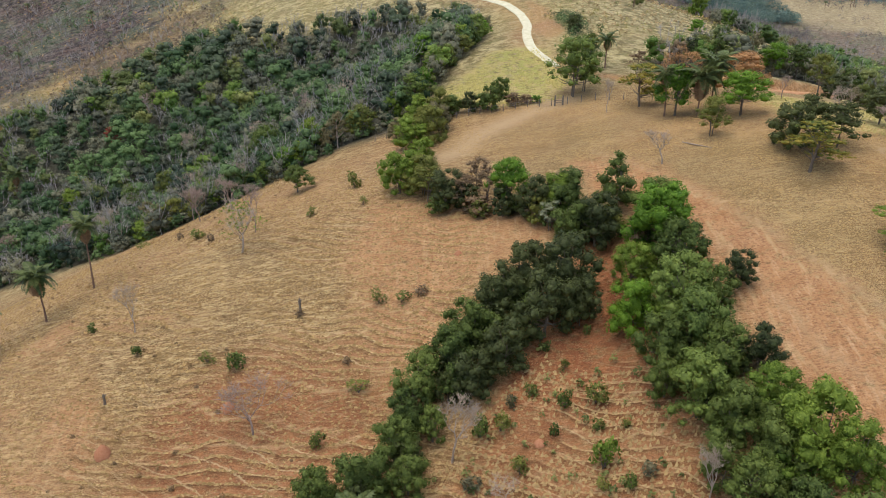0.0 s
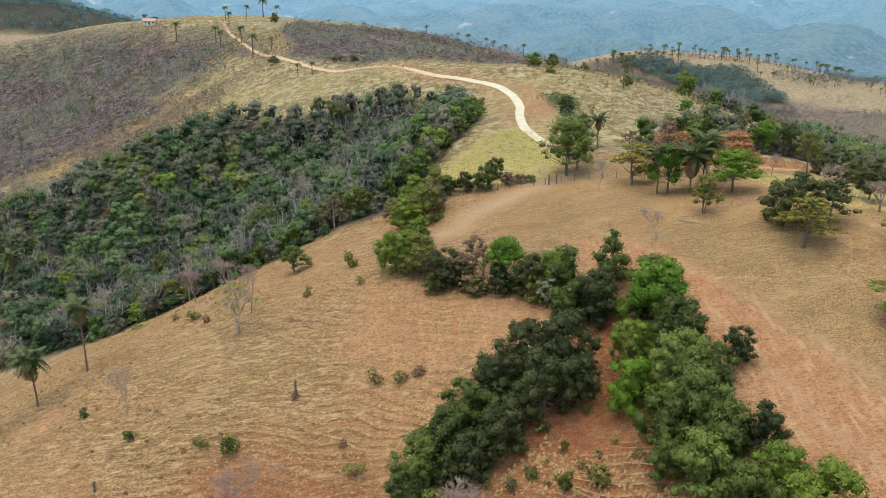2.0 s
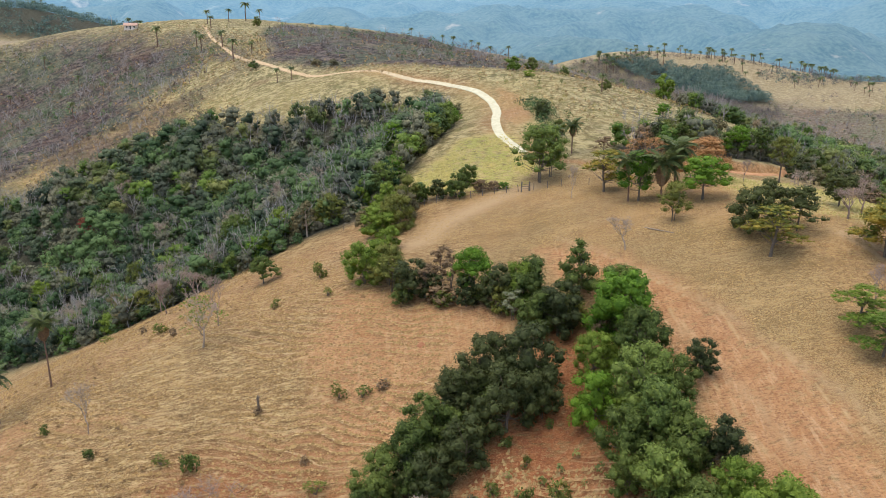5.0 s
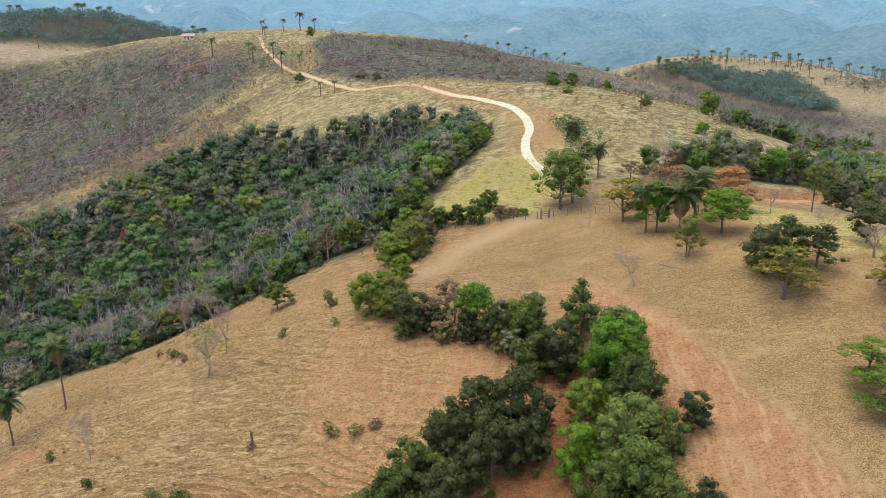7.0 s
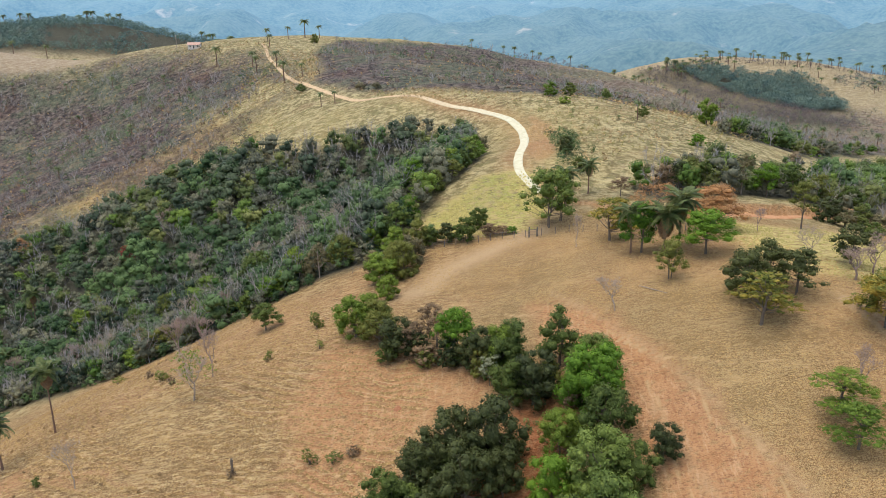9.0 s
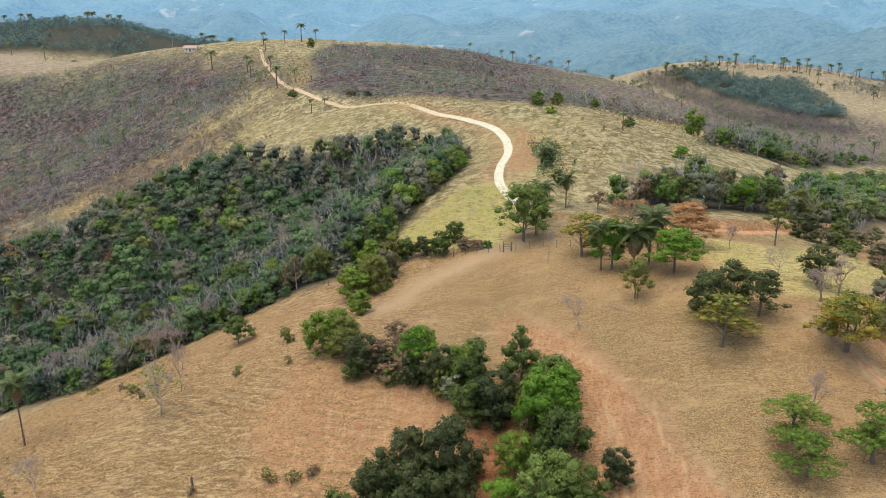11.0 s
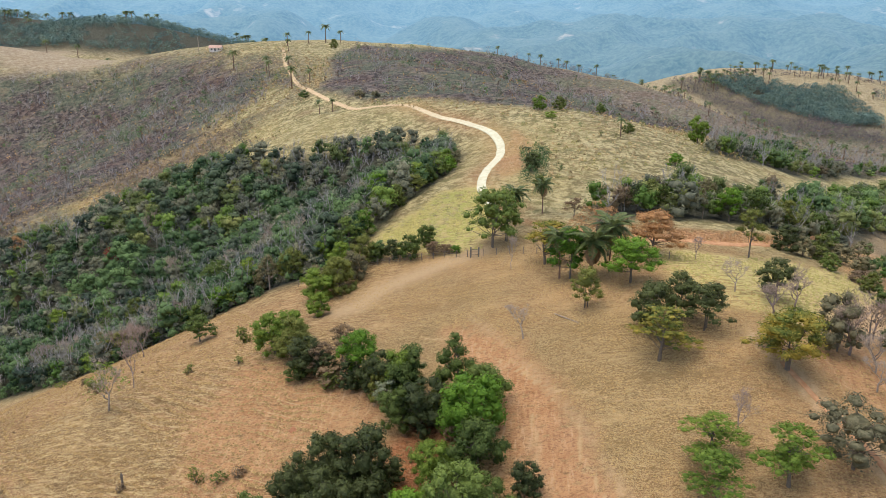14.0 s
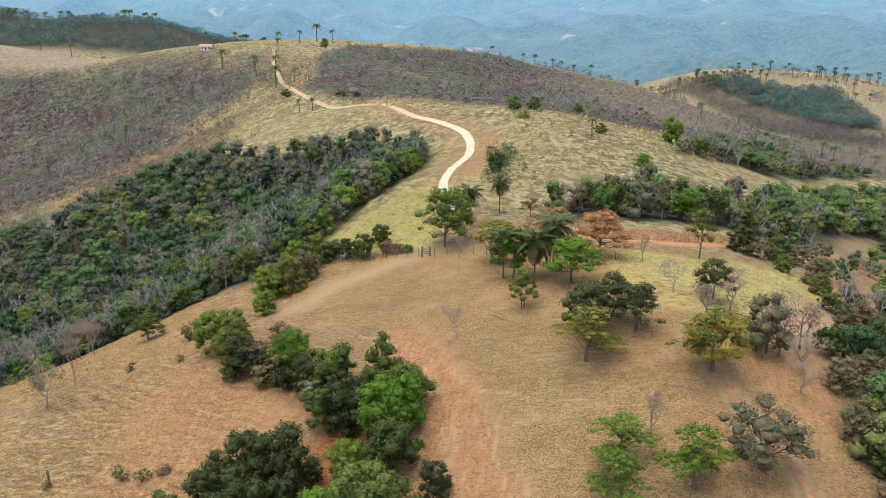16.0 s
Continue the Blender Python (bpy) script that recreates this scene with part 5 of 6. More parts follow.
def grass(name, label, outline, spacing, tall, leaf, seed, keep_bare=True, wide=0.2):
    r = np.random.default_rng(seed)
    x, y = scatter(outline, spacing, r)
    keep = fbm(x, y, 6, seed, 3) + r.normal(0, 0.1, len(x)) > 0.46
    if keep_bare:
        for bare in (SOIL_GULLY, SOIL_EAST):
            keep &= (inside(x, y, bare, 4, 2) < 0.5) | (r.random(len(x)) < 0.15)
    keep &= (off_line(x, y, SIDE_TRACK) > 1.2)
    return stuff(name, tuft_mesh(name, LEAVES[leaf], humps(x[keep], y[keep], tall, wide, r)), label)


WEST_SLOPE = [(-80, 60), (-85, 130), (-60, 160), (-30, 158), (-8, 130), (8, 112), (5, 98), (-6, 80), (-10, 50)]
FIELD = [(24, 122), (0, 140), (2, 158), (24, 154), (52, 146), (66, 128), (78, 108), (76, 60), (44, 50), (40, 95), (32, 110)]
grass("dry_grass", "trampled straw-coloured grass on the western slope", WEST_SLOPE, 0.72, 0.22, "sward", 5, wide=0.19)
grass("field_grass", "short straw-coloured grass on the open field", FIELD, 0.50, 0.13, "sward", 6, wide=0.13)
grass("meadow_grass", "yellow-green tufted grass behind the gate", GREEN_FIELD, 0.55, 0.38, "hay", 8, False, 0.26)
grass("pasture_grass", "pale yellow-green grass of the small pasture", PASTURE_EAST, 0.75, 0.3, "hay", 9, False)
grass("gully_grass", "brown and straw grass on the lower gully floor", [(-6, 66), (4, 75), (12, 82), (22, 76), (27, 62), (33, 40), (-12, 42)], 0.55, 0.42, "straw", 7, False)
r = np.random.default_rng(12)
lx, ly = r.uniform(-72, 6, 150000), r.uniform(52, 130, 150000)
rise = step_level(lx, ly)
on = (np.abs(rise - np.floor(rise) - 0.40) < 0.07) & (step_zone(lx, ly) > r.random(len(lx)))
stuff("step_grass", tuft_mesh("step_grass", LEAVES["sward"], humps(lx[on], ly[on], 0.22, 0.24, r)), "pale straw fringes along the trodden cattle steps")
sx, sy = scatter(WEST_SLOPE, 3.4, rng)
pick = fbm(sx, sy, 18, 77, 3) + rng.normal(0, 0.06, len(sx)) + 0.06 * (sy < 88) > 0.59
wood_stuff("low_scrub", "low brown scrub tufts on the western slope", sx[pick], sy[pick], rng, "dead", (0.35, 0.75), 26, 1.5, hearts=False, tall=0.5)
gx, gy = scatter(SOIL_GULLY, 2.6, rng)
pick = fbm(gx, gy, 7, 58, 3) + rng.normal(0, 0.12, len(gx)) + 0.12 * (gy < 80) > 0.51
wood_stuff("gully_scrub", "low green and brown weeds on the red gully floor", gx[pick], gy[pick], rng, "olive", (0.5, 1.3), 22, 1.5, hearts=False)

wx, wy = np.random.default_rng(14).uniform(-118, 2, 260), np.random.default_rng(15).uniform(0, 6.5, 260)
wy = wy + np.interp(wx, [-117, -97, -79, -64, -50, -36, -22, -11, 2], [177, 171.5, 163.5, 159.5, 158.5, 157, 159, 158.5, 159])
wood_stuff("edge_brush", "low dusty brush along the valley wood's edge", wx[::4], wy[::4], rng, "grey", (1.2, 3.0), 120, 0.4)
wood_stuff("green_brush", "low green brush along the valley wood's edge", wx[1::4], wy[1::4], rng, "deep", (1.2, 3.2), 120, 0.4)

# ---- thicket along the gully ----
T1 = "thickets along the gully"
r = np.random.default_rng(23)
for line, leaves in (([(17, 92), (9, 88), (2, 81), (-4, 73), (-10, 64)], ("dark", "deep", "dark")), ([(1, 114), (12, 108.5), (20, 103), (27, 97)], ("deep", "dark", "brown", "olive")),
                     ([(27, 97), (26, 86), (26, 76), (27, 66), (30, 56)], ("deep", "silver", "deep", "lime", "dark"))):
    for k, (x, y) in enumerate(smooth_path(line, 2.1)):
        x, y = x + r.uniform(-2.2, 2.2), y + r.uniform(-1.5, 1.5)
        tree(x, y, r.uniform(2.6, 5.2), r.uniform(1.5, 2.5), leaves[k % len(leaves)], "thicket", "low bushy undergrowth of the thicket", k % 3, 0.7, size=0.3, stems=3, group="undergrowth", name="bush")
DARK = "dense dark-leaved tree in the gully thicket"
for k, (x, y, h, r) in enumerate([(14.9, 90.4, 9.5, 4.3), (10, 91.2, 8.5, 3.8), (6.8, 89.3, 7.4, 3.3), (11.8, 84.9, 8.8, 4.0), (16.2, 86.6, 6.4, 2.8),
                                  (6.8, 80.7, 7.4, 3.3), (3.3, 77.9, 6.4, 2.8)]):
    tree(x, y, h, r, "dark", "thicket", DARK, k % 3, 1.15, stems=2, group=T1)
for k, (x, y, h, r) in enumerate([(3, 85.1, 7.4, 3.3), (0.8, 81.3, 7, 3.1), (-2.7, 78.5, 7.1, 3.2), (-3.5, 75.3, 5.9, 2.6), (-4.8, 71.7, 6.2, 2.7),
                                  (-8, 68.1, 7.4, 3.3), (-3.4, 68, 5.7, 2.5), (-12.6, 67.3, 6.2, 2.7), (-6, 62, 6.5, 3), (-13, 61, 5.5, 2.6), (-9, 56, 6, 3)]):
    tree(x, y, h, r, "deep", "thicket", "leafy green tree in the gully thicket", k % 3, 1.1, stems=2, group=T1)
for k, (x, y, h, r, leaf, kind) in enumerate([(26.8, 95.5, 9.7, 4.2, "bright", "thicket"), (23.5, 107, 9.0, 3.5, "deep", "pointed"), (16.6, 107.9, 7.5, 3.3, "deep", "thicket"),
                                              (12.8, 108.6, 6.6, 2.8, "dark", "thicket"), (9.2, 112.4, 8.2, 3.0, "bright", "round"), (2.6, 115.0, 5.6, 2.3, "brown", "airy"),
                                              (0.3, 115.4, 6.6, 2.8, "dark", "thicket"), (-2.6, 118.6, 6.0, 2.5, "olive", "airy"), (5.0, 119.2, 6.0, 2.2, "brown", "airy"),
                                              (20.2, 101.1, 7.6, 3.4, "dark", "thicket"), (14.5, 104.8, 4.8, 1.8, "dusty", "airy"), (17.4, 101.6, 6.8, 3.0, "deep", "thicket"),
                                              (6.2, 115.6, 5.4, 2.0, "brown", "airy"), (28, 101.5, 6.5, 3, "deep", "thicket"), (15.8, 108.6, 6.6, 2.4, "lime", "thicket")]):
    tree(x, y, h, r * 1.15, leaf, kind, {"bright": "bright green rounded tree on the gully edge", "deep": "green tree on the upper gully edge", "dark": "dark green tree on the upper gully edge",
                                  "olive": "olive thin-leaved tree at the thicket end", "lime": "light green tree on the upper gully edge", "brown": "half-dry brownish tree at the thicket end", "dusty": "small silvery shrub on bare red soil"}[leaf],
         k % 3, 1.15 if kind != "airy" else 0.8, stems=2, group=T1)
for k, (x, y, h, r, leaf) in enumerate([(28.1, 90.1, 7.5, 3.4, "deep"), (23, 90.4, 6.3, 2.8, "lime"), (26.3, 82.5, 9, 4.1, "silver"), (21.7, 83, 7.1, 3.1, "bright"), (26.9, 76.1, 8.6, 3.8, "silver"),
                                        (33.8, 85.1, 4.7, 2.1, "dark"), (23.3, 76.1, 7, 3.1, "deep"), (28.3, 72.3, 7.1, 3.1, "deep"), (31.9, 71.7, 5.8, 2.6, "dark"), (25.4, 68.4, 8.1, 3.6, "silver"),
                                        (31.5, 66.1, 6.5, 2.9, "lime"), (22.9, 72.4, 5.5, 2.4, "deep"), (27.5, 64.7, 7, 3.1, "deep"), (25.7, 61, 6, 2.7, "deep")]):
    tree(x, y, h, r, leaf, "thicket", {"lime": "lime green tree in the gully thicket", "silver": "pale silvery-green tree in the gully thicket", "bright": "bright green tree in the gully thicket",
                                       "dark": "dark green tree on the thicket edge", "deep": "green tree in the gully thicket"}[leaf], (k + 1) % 3, 1.1, stems=2, group=T1)
for k, (x, y, h, r, leaf) in enumerate([(33, 59.8, 9.2, 4.1, "lime"), (35.2, 57.4, 7.4, 3.3, "lime"), (30.3, 60.3, 7.4, 3.3, "deep"), (30.3, 82.2, 6, 2.6, "deep"), (27.3, 57.5, 6.1, 2.7, "deep"),
                                        (30, 54, 6.5, 3, "deep"), (24, 55, 5, 2.4, "dark"), (34, 51, 7, 3.2, "deep"), (29, 47, 6, 3, "dark")]):
    tree(x, y, h, r, leaf, "thicket", "lime green feathery tree at the thicket foot" if leaf == "lime" else "green tree in the gully thicket", k % 3, 1.05, stems=2, group=T1)
bare_tree(1.2, 70.7, 8.2, 3.0, "leafless pale grey tree at the thicket edge", 1, PALE_BARK)
bare_tree(24.3, 59.5, 6.5, 2.2, "leafless grey tree under the thicket", 2, PALE_BARK)
bare_tree(6.5, 64.8, 3.4, 1.8, "small leafless grey tree in the gully", 3, PALE_BARK)
palm(-8.5, 63.5, 5.5, 3.0, "short feather palm inside the thicket", 7, dead=3)

# ---- gully floor ----
for k, (x, y, h, r) in enumerate([(16.3, 67, 3.3, 1.3), (13.3, 75, 2.6, 0.9), (16.7, 75, 2.6, 1.3), (9.8, 76.7, 1.4, 0.9), (11.9, 82.7, 1.4, 0.7), (20.1, 64.2, 1.7, 0.8), (18.3, 63.7, 1.8, 0.7),
                                  (16, 64.8, 1.2, 0.8), (6.3, 73.1, 2.2, 1.1), (4.2, 72.9, 2.9, 1.0), (3.1, 67.4, 1.5, 1.1), (16.4, 71.5, 1.4, 0.7), (8.1, 67.7, 2.1, 1.0), (19, 70.6, 1.2, 0.6),
                                  (16.9, 84.7, 1.4, 0.5), (7.6, 75.6, 1.9, 0.6), (11.8, 71.6, 1.6, 0.6), (13.8, 80, 1.3, 0.5)]):
    leaf = ("drab", "deep", "olive", "olive", "deep")[k % 5] if k else "lime"
    bush(x, y, h, r, leaf, "small green bush on the red gully soil" if leaf != "olive" else "olive weedy bush on the red gully soil", k % 3, group="bushes in the gully")

# ---- western slope ----
palm(-58.8, 107.2, 8.6, 3.1, "feather palm with a skirt of dead fronds on the slope", 1, (-0.7, 0.2), 14)
palm(-54.8, 115.4, 11.6, 3.0, "tall feather palm with a skirt of dead fronds", 2, (-0.5, 0.6), 14, 18)
palm(-65.5, 101.0, 8.3, 3.0, "feather palm at the slope's western end", 3, (0.3, 0.0), 6)
half_bare = bare_tree(-30.4, 112.8, 8.0, 3.6, "half-bare tree with sparse light green shoots", 8, PALE_BARK, 0.17)
part("crown", tree_form("lime", "airy", 1, 0.42, 0.16, PALE_BARK, 1)[1], half_bare, "sparse light green leaves", Matrix.Diagonal((0.95, 0.95, 1.0, 1)))
bare_tree(-29.8, 119.5, 7.2, 2.3, "slender almost leafless tree on the slope", 4)
bare_tree(-41.6, 97.1, 7.6, 2.2, "leafless grey tree on the dry slope", 5, PALE_BARK)
bare_tree(-21.4, 77.6, 7.4, 3.9, "leafless purple-grey tree with fine twigs", 6, None, 0.13)
tree(-26, 136.4, 5.3, 2.9, "deep", "round", "small round green tree on the slope", 0, 1.1)
tree(-22.2, 162.7, 8.4, 2.8, "grey", "airy", "tall pale-trunked tree at the wood's edge", 2, 0.6, bark=PALE_BARK)
bare_tree(-38.5, 139, 7.5, 3.0, "leafless grey tree near the slope's edge", 7)
bare_tree(-47.5, 148, 7.0, 2.8, "leafless grey tree near the slope's edge", 1)
bare_tree(-52, 158, 7.5, 3.2, "leafless brown tree at the wood's edge", 2)
for k, (x, y, h, r) in enumerate([(-25.2, 87, 2.6, 1.2), (-39.4, 91.9, 1.6, 0.7), (-48.4, 99.1, 1.5, 0.6), (-13.8, 75.4, 1.9, 0.95), (-15.2, 130.4, 2.6, 1.2)]):
    bush(x, y, h, r, "deep" if k < 3 else "olive", "small dark green bush on the dry slope" if k < 3 else "small green bush on the dry slope", k % 3, 1.3, "bushes on the slope")
for k, (x, y, h, r) in enumerate([(-18.7, 94.4, 1.4, 0.8), (-8.3, 95.1, 2.2, 1.0), (-5.4, 94.8, 1.6, 1.2), (-2.9, 95.4, 1.7, 1.2), (-29.2, 88.3, 1.3, 1.0), (-9.7, 81.4, 1.7, 1.4), (-11.5, 85.9, 1.2, 0.7),
                                  (-41, 125.6, 1.8, 1.5), (-55.8, 138.4, 1.6, 1.3), (-37.9, 121.6, 1.7, 0.9), (-21.3, 121.4, 1.6, 0.9), (-13, 122, 1.4, 0.9), (-46, 131, 1.5, 0.9)]):
    bush(x, y, h, r, "brown" if k % 3 == 0 else "olive", "dusty half-dry bush on the slope", k % 3, 0.7, "bushes on the slope")


def stump(x, y, high, label):
    r = np.random.default_rng(int(high * 100))
    path = [(0, 0, -0.3), (0.03, 0.02, high * 0.4), (-0.04, 0.05, high * 0.8), (0.02, 0.0, high)]
    ob = new("tree_stump")
    ob.location = (x, y, ground_z(x, y))
    part("trunk", shape_mesh("trunk", [tube(path, (0.2, 0.15, 0.17, 0.1), 7)], BARK), ob)
    part("broken_limb", shape_mesh("broken_limb", [tube([(0, 0, high * 0.65), (0.25, 0.1, high * 0.95)], (0.09, 0.05), 5)], BARK), ob)
    return tagged(ob, label, "stump")


stump(-18.7, 95.2, 2.2, "broken grey tree stump on the slope")
stump(-40.9, 84, 1.4, "short dark tree stump on the slope")


def mound(x, y, high, wide, seed):
    """A lumpy cone of red clay."""
    points, faces = [], []
    for i in range(9):
        s = i / 8
        for j in range(16):
            a = 2 * math.pi * j / 16
            r = wide * (1 - s**1.6) ** 0.8 * (0.85 + 0.35 * float(vnoise(math.cos(a) * 2 + s * 3, math.sin(a) * 2, 0.8, seed)))
            points.append((math.cos(a) * r, math.sin(a) * r, -0.25 + (high + 0.25) * s))
    for i in range(8):
        faces += [(i * 16 + j, i * 16 + (j + 1) % 16, i * 16 + 16 + (j + 1) % 16, i * 16 + 16 + j) for j in range(16)]
    faces.append(list(range(128, 144)))
    ob = new("termite_mound", shape_mesh("termite_mound", [(points, faces)], TERMITE))
    ob.location = (x, y, ground_z(x, y))
    return tagged(ob, "lumpy red clay termite mound on dry grass", "termite mound", "termite mounds")


for k, (x, y, h, r) in enumerate([(-38.5, 76.6, 1.5, 1.0), (-25, 81.3, 1.0, 0.8), (2, 103.3, 0.5, 0.6), (10.3, 70.8, 0.5, 0.6)]):
    mound(x, y, h, r, 5 + k)

# ---- ridge hedge and fence ----
T2 = "bushy hedge along the ridge"
for k, (x, y, h, r, leaf) in enumerate([(-6.6, 146.0, 6.2, 3.9, "lime"), (-2.6, 147.0, 7.4, 3.2, "olive"), (-4.6, 150.5, 6.2, 3.0, "olive"), (-4.0, 136.5, 4.6, 2.2, "lime"), (-5.5, 158.5, 6.6, 3.2, "lime"), (-1.2, 160.0, 6.4, 3.0, "olive"),
                                        (-9.5, 154.0, 4.6, 2.2, "grey"), (-1.4, 153.4, 6.0, 2.6, "grey"), (-7.2, 123.4, 7.4, 3.7, "lime"), (-3.4, 121.0, 6.8, 3.4, "olive"), (-5.2, 127.5, 5.2, 2.3, "lime")]):
    tree(x, y, h, r, leaf, "thicket", {"lime": "bright green bushy tree on the ridge", "olive": "olive bushy tree on the ridge", "deep": "green bushy tree on the ridge", "grey": "dusty bushy tree on the ridge"}[leaf],
         k % 3, 1.0, stems=3, group=T2)
for k, (x, y, h, r, leaf) in enumerate([(8.2, 158.2, 5.4, 2.6, "deep"), (4.6, 160, 4.2, 2.2, "dark"), (10.8, 163.6, 5.0, 2.2, "deep"), (1.1, 160.5, 4.2, 2.2, "deep"), (13, 158.5, 2.6, 1.8, "brown"),
                                        (15.5, 158, 2.0, 1.5, "brown"), (30.2, 201, 4.6, 2.2, "dark"), (32.7, 188, 3.8, 1.8, "olive"), (31, 207, 3.6, 2.0, "deep"), (17.5, 157.5, 1.6, 1.2, "bright")]):
    tree(x, y, h, r, leaf, "thicket", {"brown": "dry reddish brush along the fence", "bright": "low bright green brush along the fence"}.get(leaf, "dark green bush along the fence"), k % 3, 1.0, stems=3, group="fence bushes", name="bush")


T4 = "single trees standing out of the valley woods"
for k, (x, y, h, w, leaf, kind, label) in enumerate([(-97.8, 201.5, 8.5, 3.4, "lime", "round", "light green crown standing out of the valley woods"), (-78.1, 192.0, 8.5, 3.2, "silver", "airy", "grey-green crown standing out of the valley woods"),
                                                    (-69.4, 191.8, 9.5, 3.2, "olive", "round", "yellowish olive crown in the valley woods"), (-40.4, 177.3, 11.5, 4.4, "deep", "round", "tall green tree rising over the valley wood's edge"),
                                                    (-28.6, 166.9, 8.5, 2.8, "lime", "round", "fresh green slender tree at the valley wood's edge"), (-96.1, 227.7, 8.0, 2.8, "rust", "airy", "rusty red crown in the valley woods"),
                                                    (-142.3, 249.9, 8.0, 3.6, "orange", "airy", "faded orange crown in the valley woods"), (-66.2, 170.5, 8.5, 2.6, "grey", "airy", "pale-trunked grey-green tree at the wood's edge"),
                                                    (-12, 214, 8.5, 3.8, "bright", "round", "bright green crown in the upper valley woods"), (-6, 196, 8.5, 3.6, "bright", "round", "bright green crown at the meadow's edge"),
                                                    (-60, 232, 9, 3.4, "lime", "layered", "flat light green crown in the valley woods")]):
    tree(x, y, h, w, leaf, kind, label, k % 3, 0.75, 0.19, PALE_BARK if kind == "airy" else None, 1, T4)
for k, (x, y, h, w) in enumerate([(-91, 183, 8.0, 4.6), (-80, 177, 8.5, 3.4), (-44, 163, 8.0, 3.2), (-56, 176, 9.0, 3.4), (-108, 186, 8.0, 3.4), (-70, 214, 9.5, 3.2), (-34, 196, 9.5, 3.0), (-50, 205, 9.5, 3.4), (-88, 238, 9.5, 3.4), (-24, 186, 9.0, 3.0)]):
    bare_tree(x, y, h, w, "leafless grey tree among the valley woods", k, PALE_BARK if k % 2 else TWIGS, 0.17, T4)
palm(-118.6, 213.7, 10.5, 3.6, "dark green feather palm rising from the valley woods", 21, (0.2, 0), 3, 18, T4)
palm(-113.5, 190.9, 8.0, 3.2, "dark green feather palm rising from the valley woods", 22, (-0.2, 0), 3, 18, T4)
r = np.random.default_rng(37)
for k, (x, y) in enumerate(smooth_path([(-66, 163), (-50, 163), (-36, 161), (-22, 163), (-10, 162.5), (-7, 166), (-6, 172), (-3, 181), (3, 191), (6, 202), (9, 222)], 4.6)):
    leaf = ("lime", "deep", "olive", "bright", "lime", "grey", "silver", "olive")[(k * 5) % 8]
    tree(x + r.uniform(-1.5, 1.5), y + r.uniform(0, 3), r.uniform(4.5, 7.5), r.uniform(2.2, 3.4), leaf, "round" if k % 3 else "thicket",
         {"lime": "light green tree at the valley wood's edge", "olive": "olive tree at the valley wood's edge", "bright": "fresh green tree at the valley wood's edge", "grey": "dusty tree at the valley wood's edge",
          "brown": "faded brown tree at the valley wood's edge"}.get(leaf, "green tree at the valley wood's edge"), k % 3, 0.8, 0.2, stems=2, group="trees along the valley wood's edge")


def fence():
    ob = new("fence")
    line = smooth_path([(-14, 156.5), (-6, 157), (1, 158.5), (8, 157), (16, 155.5), (20.4, 154.6)], 2.3)
    ob.location = (line[0][0], line[0][1], ground_z(*line[0]))
    o = Vector(ob.location)
    post = shape_mesh("post", [tube([(0, 0, -0.4), (0.02, 0, 0.7), (0, 0.02, 1.45)], (0.085, 0.08, 0.07), 6)], POST)
    tops = []
    for k, (x, y) in enumerate(line):
        p = Vector((x, y, ground_z(x, y))) - o
        part("post", post, ob, where=Matrix.Translation(p) @ pose(0, 0, 0, math.sin(k * 3.7) * 4, math.cos(k * 2.3) * 4, k * 50))
        tops.append(p)
    for up in (0.45, 0.85, 1.25):
        part("wire", shape_mesh("wire", [tube([p + Vector((0, 0, up)) for p in tops], [0.012] * len(tops), 4)], WIRE), ob)
    return tagged(ob, "weathered post and wire fence along the ridge", "fence")


fence()


def gate():
    ob = new("gate")
    ob.location = (21.4, 154.4, ground_z(21.4, 154.4))
    for x in (-0.75, 0.75):
        part("post", shape_mesh("post", [tube([(x, 0, -0.5), (x, 0, 0.9), (x + 0.03, 0, 1.9)], (0.17, 0.16, 0.14), 8)], POST), ob, "thick dark gate post")
    for z in (0.5, 0.95, 1.4):
        part("rail", shape_mesh("rail", [tube([(-0.75, 0, z), (0.75, 0, z + 0.03)], (0.05, 0.05), 6)], POST), ob)
    return tagged(ob, "small weathered wooden pole gate in the fence", "gate")


gate()
line = smooth_path([(23, 154.3), (30, 152.5), (38, 150), (48, 147.5), (56, 145)], 2.6)
ob = new("fence")
ob.location = (line[0][0], line[0][1], ground_z(*line[0]))
for k, (x, y) in enumerate(line):
    part("post", shape_mesh("post", [tube([(0, 0, -0.4), (0, 0.02, 1.4)], (0.08, 0.07), 6)], POST), ob, where=Matrix.Translation(Vector((x, y, ground_z(x, y))) - ob.location))
tagged(ob, "weathered fence posts behind the field trees", "fence")

# ---- trees round the field ----
T3 = "scattered trees on the field"
tree(24.2, 157.9, 12.0, 5.4, "silver", "round", "tall double-trunked green tree by the gate", 1, 0.7, 0.14, stems=2, group=T3)
tree(27.0, 160.5, 11.0, 3.6, "silver", "round", "tall green tree behind the gate", 2, 0.65, 0.14, stems=2, group=T3)
tree(34.6, 145.3, 8.2, 5.2, "yellow", "layered", "olive-yellow tree with a leaning trunk", 0, 0.9, group=T3)
tree(38.8, 137.0, 8.9, 3.9, "bright", "round", "bright green tree under the palms", 1, 1.0, group=T3)
tree(43.6, 152.6, 9.2, 5.4, "orange", "round", "pale rusty brown thin-leaved tree", 0, 0.54, size=0.115, group=T3)
tree(52.9, 146.8, 8.4, 5.6, "orange", "round", "rusty orange leaved tree", 2, 0.8, size=0.115, group=T3)
tree(48.0, 131.7, 7.6, 4.9, "bright", "round", "round-crowned green tree on the field", 0, 0.95, group=T3)
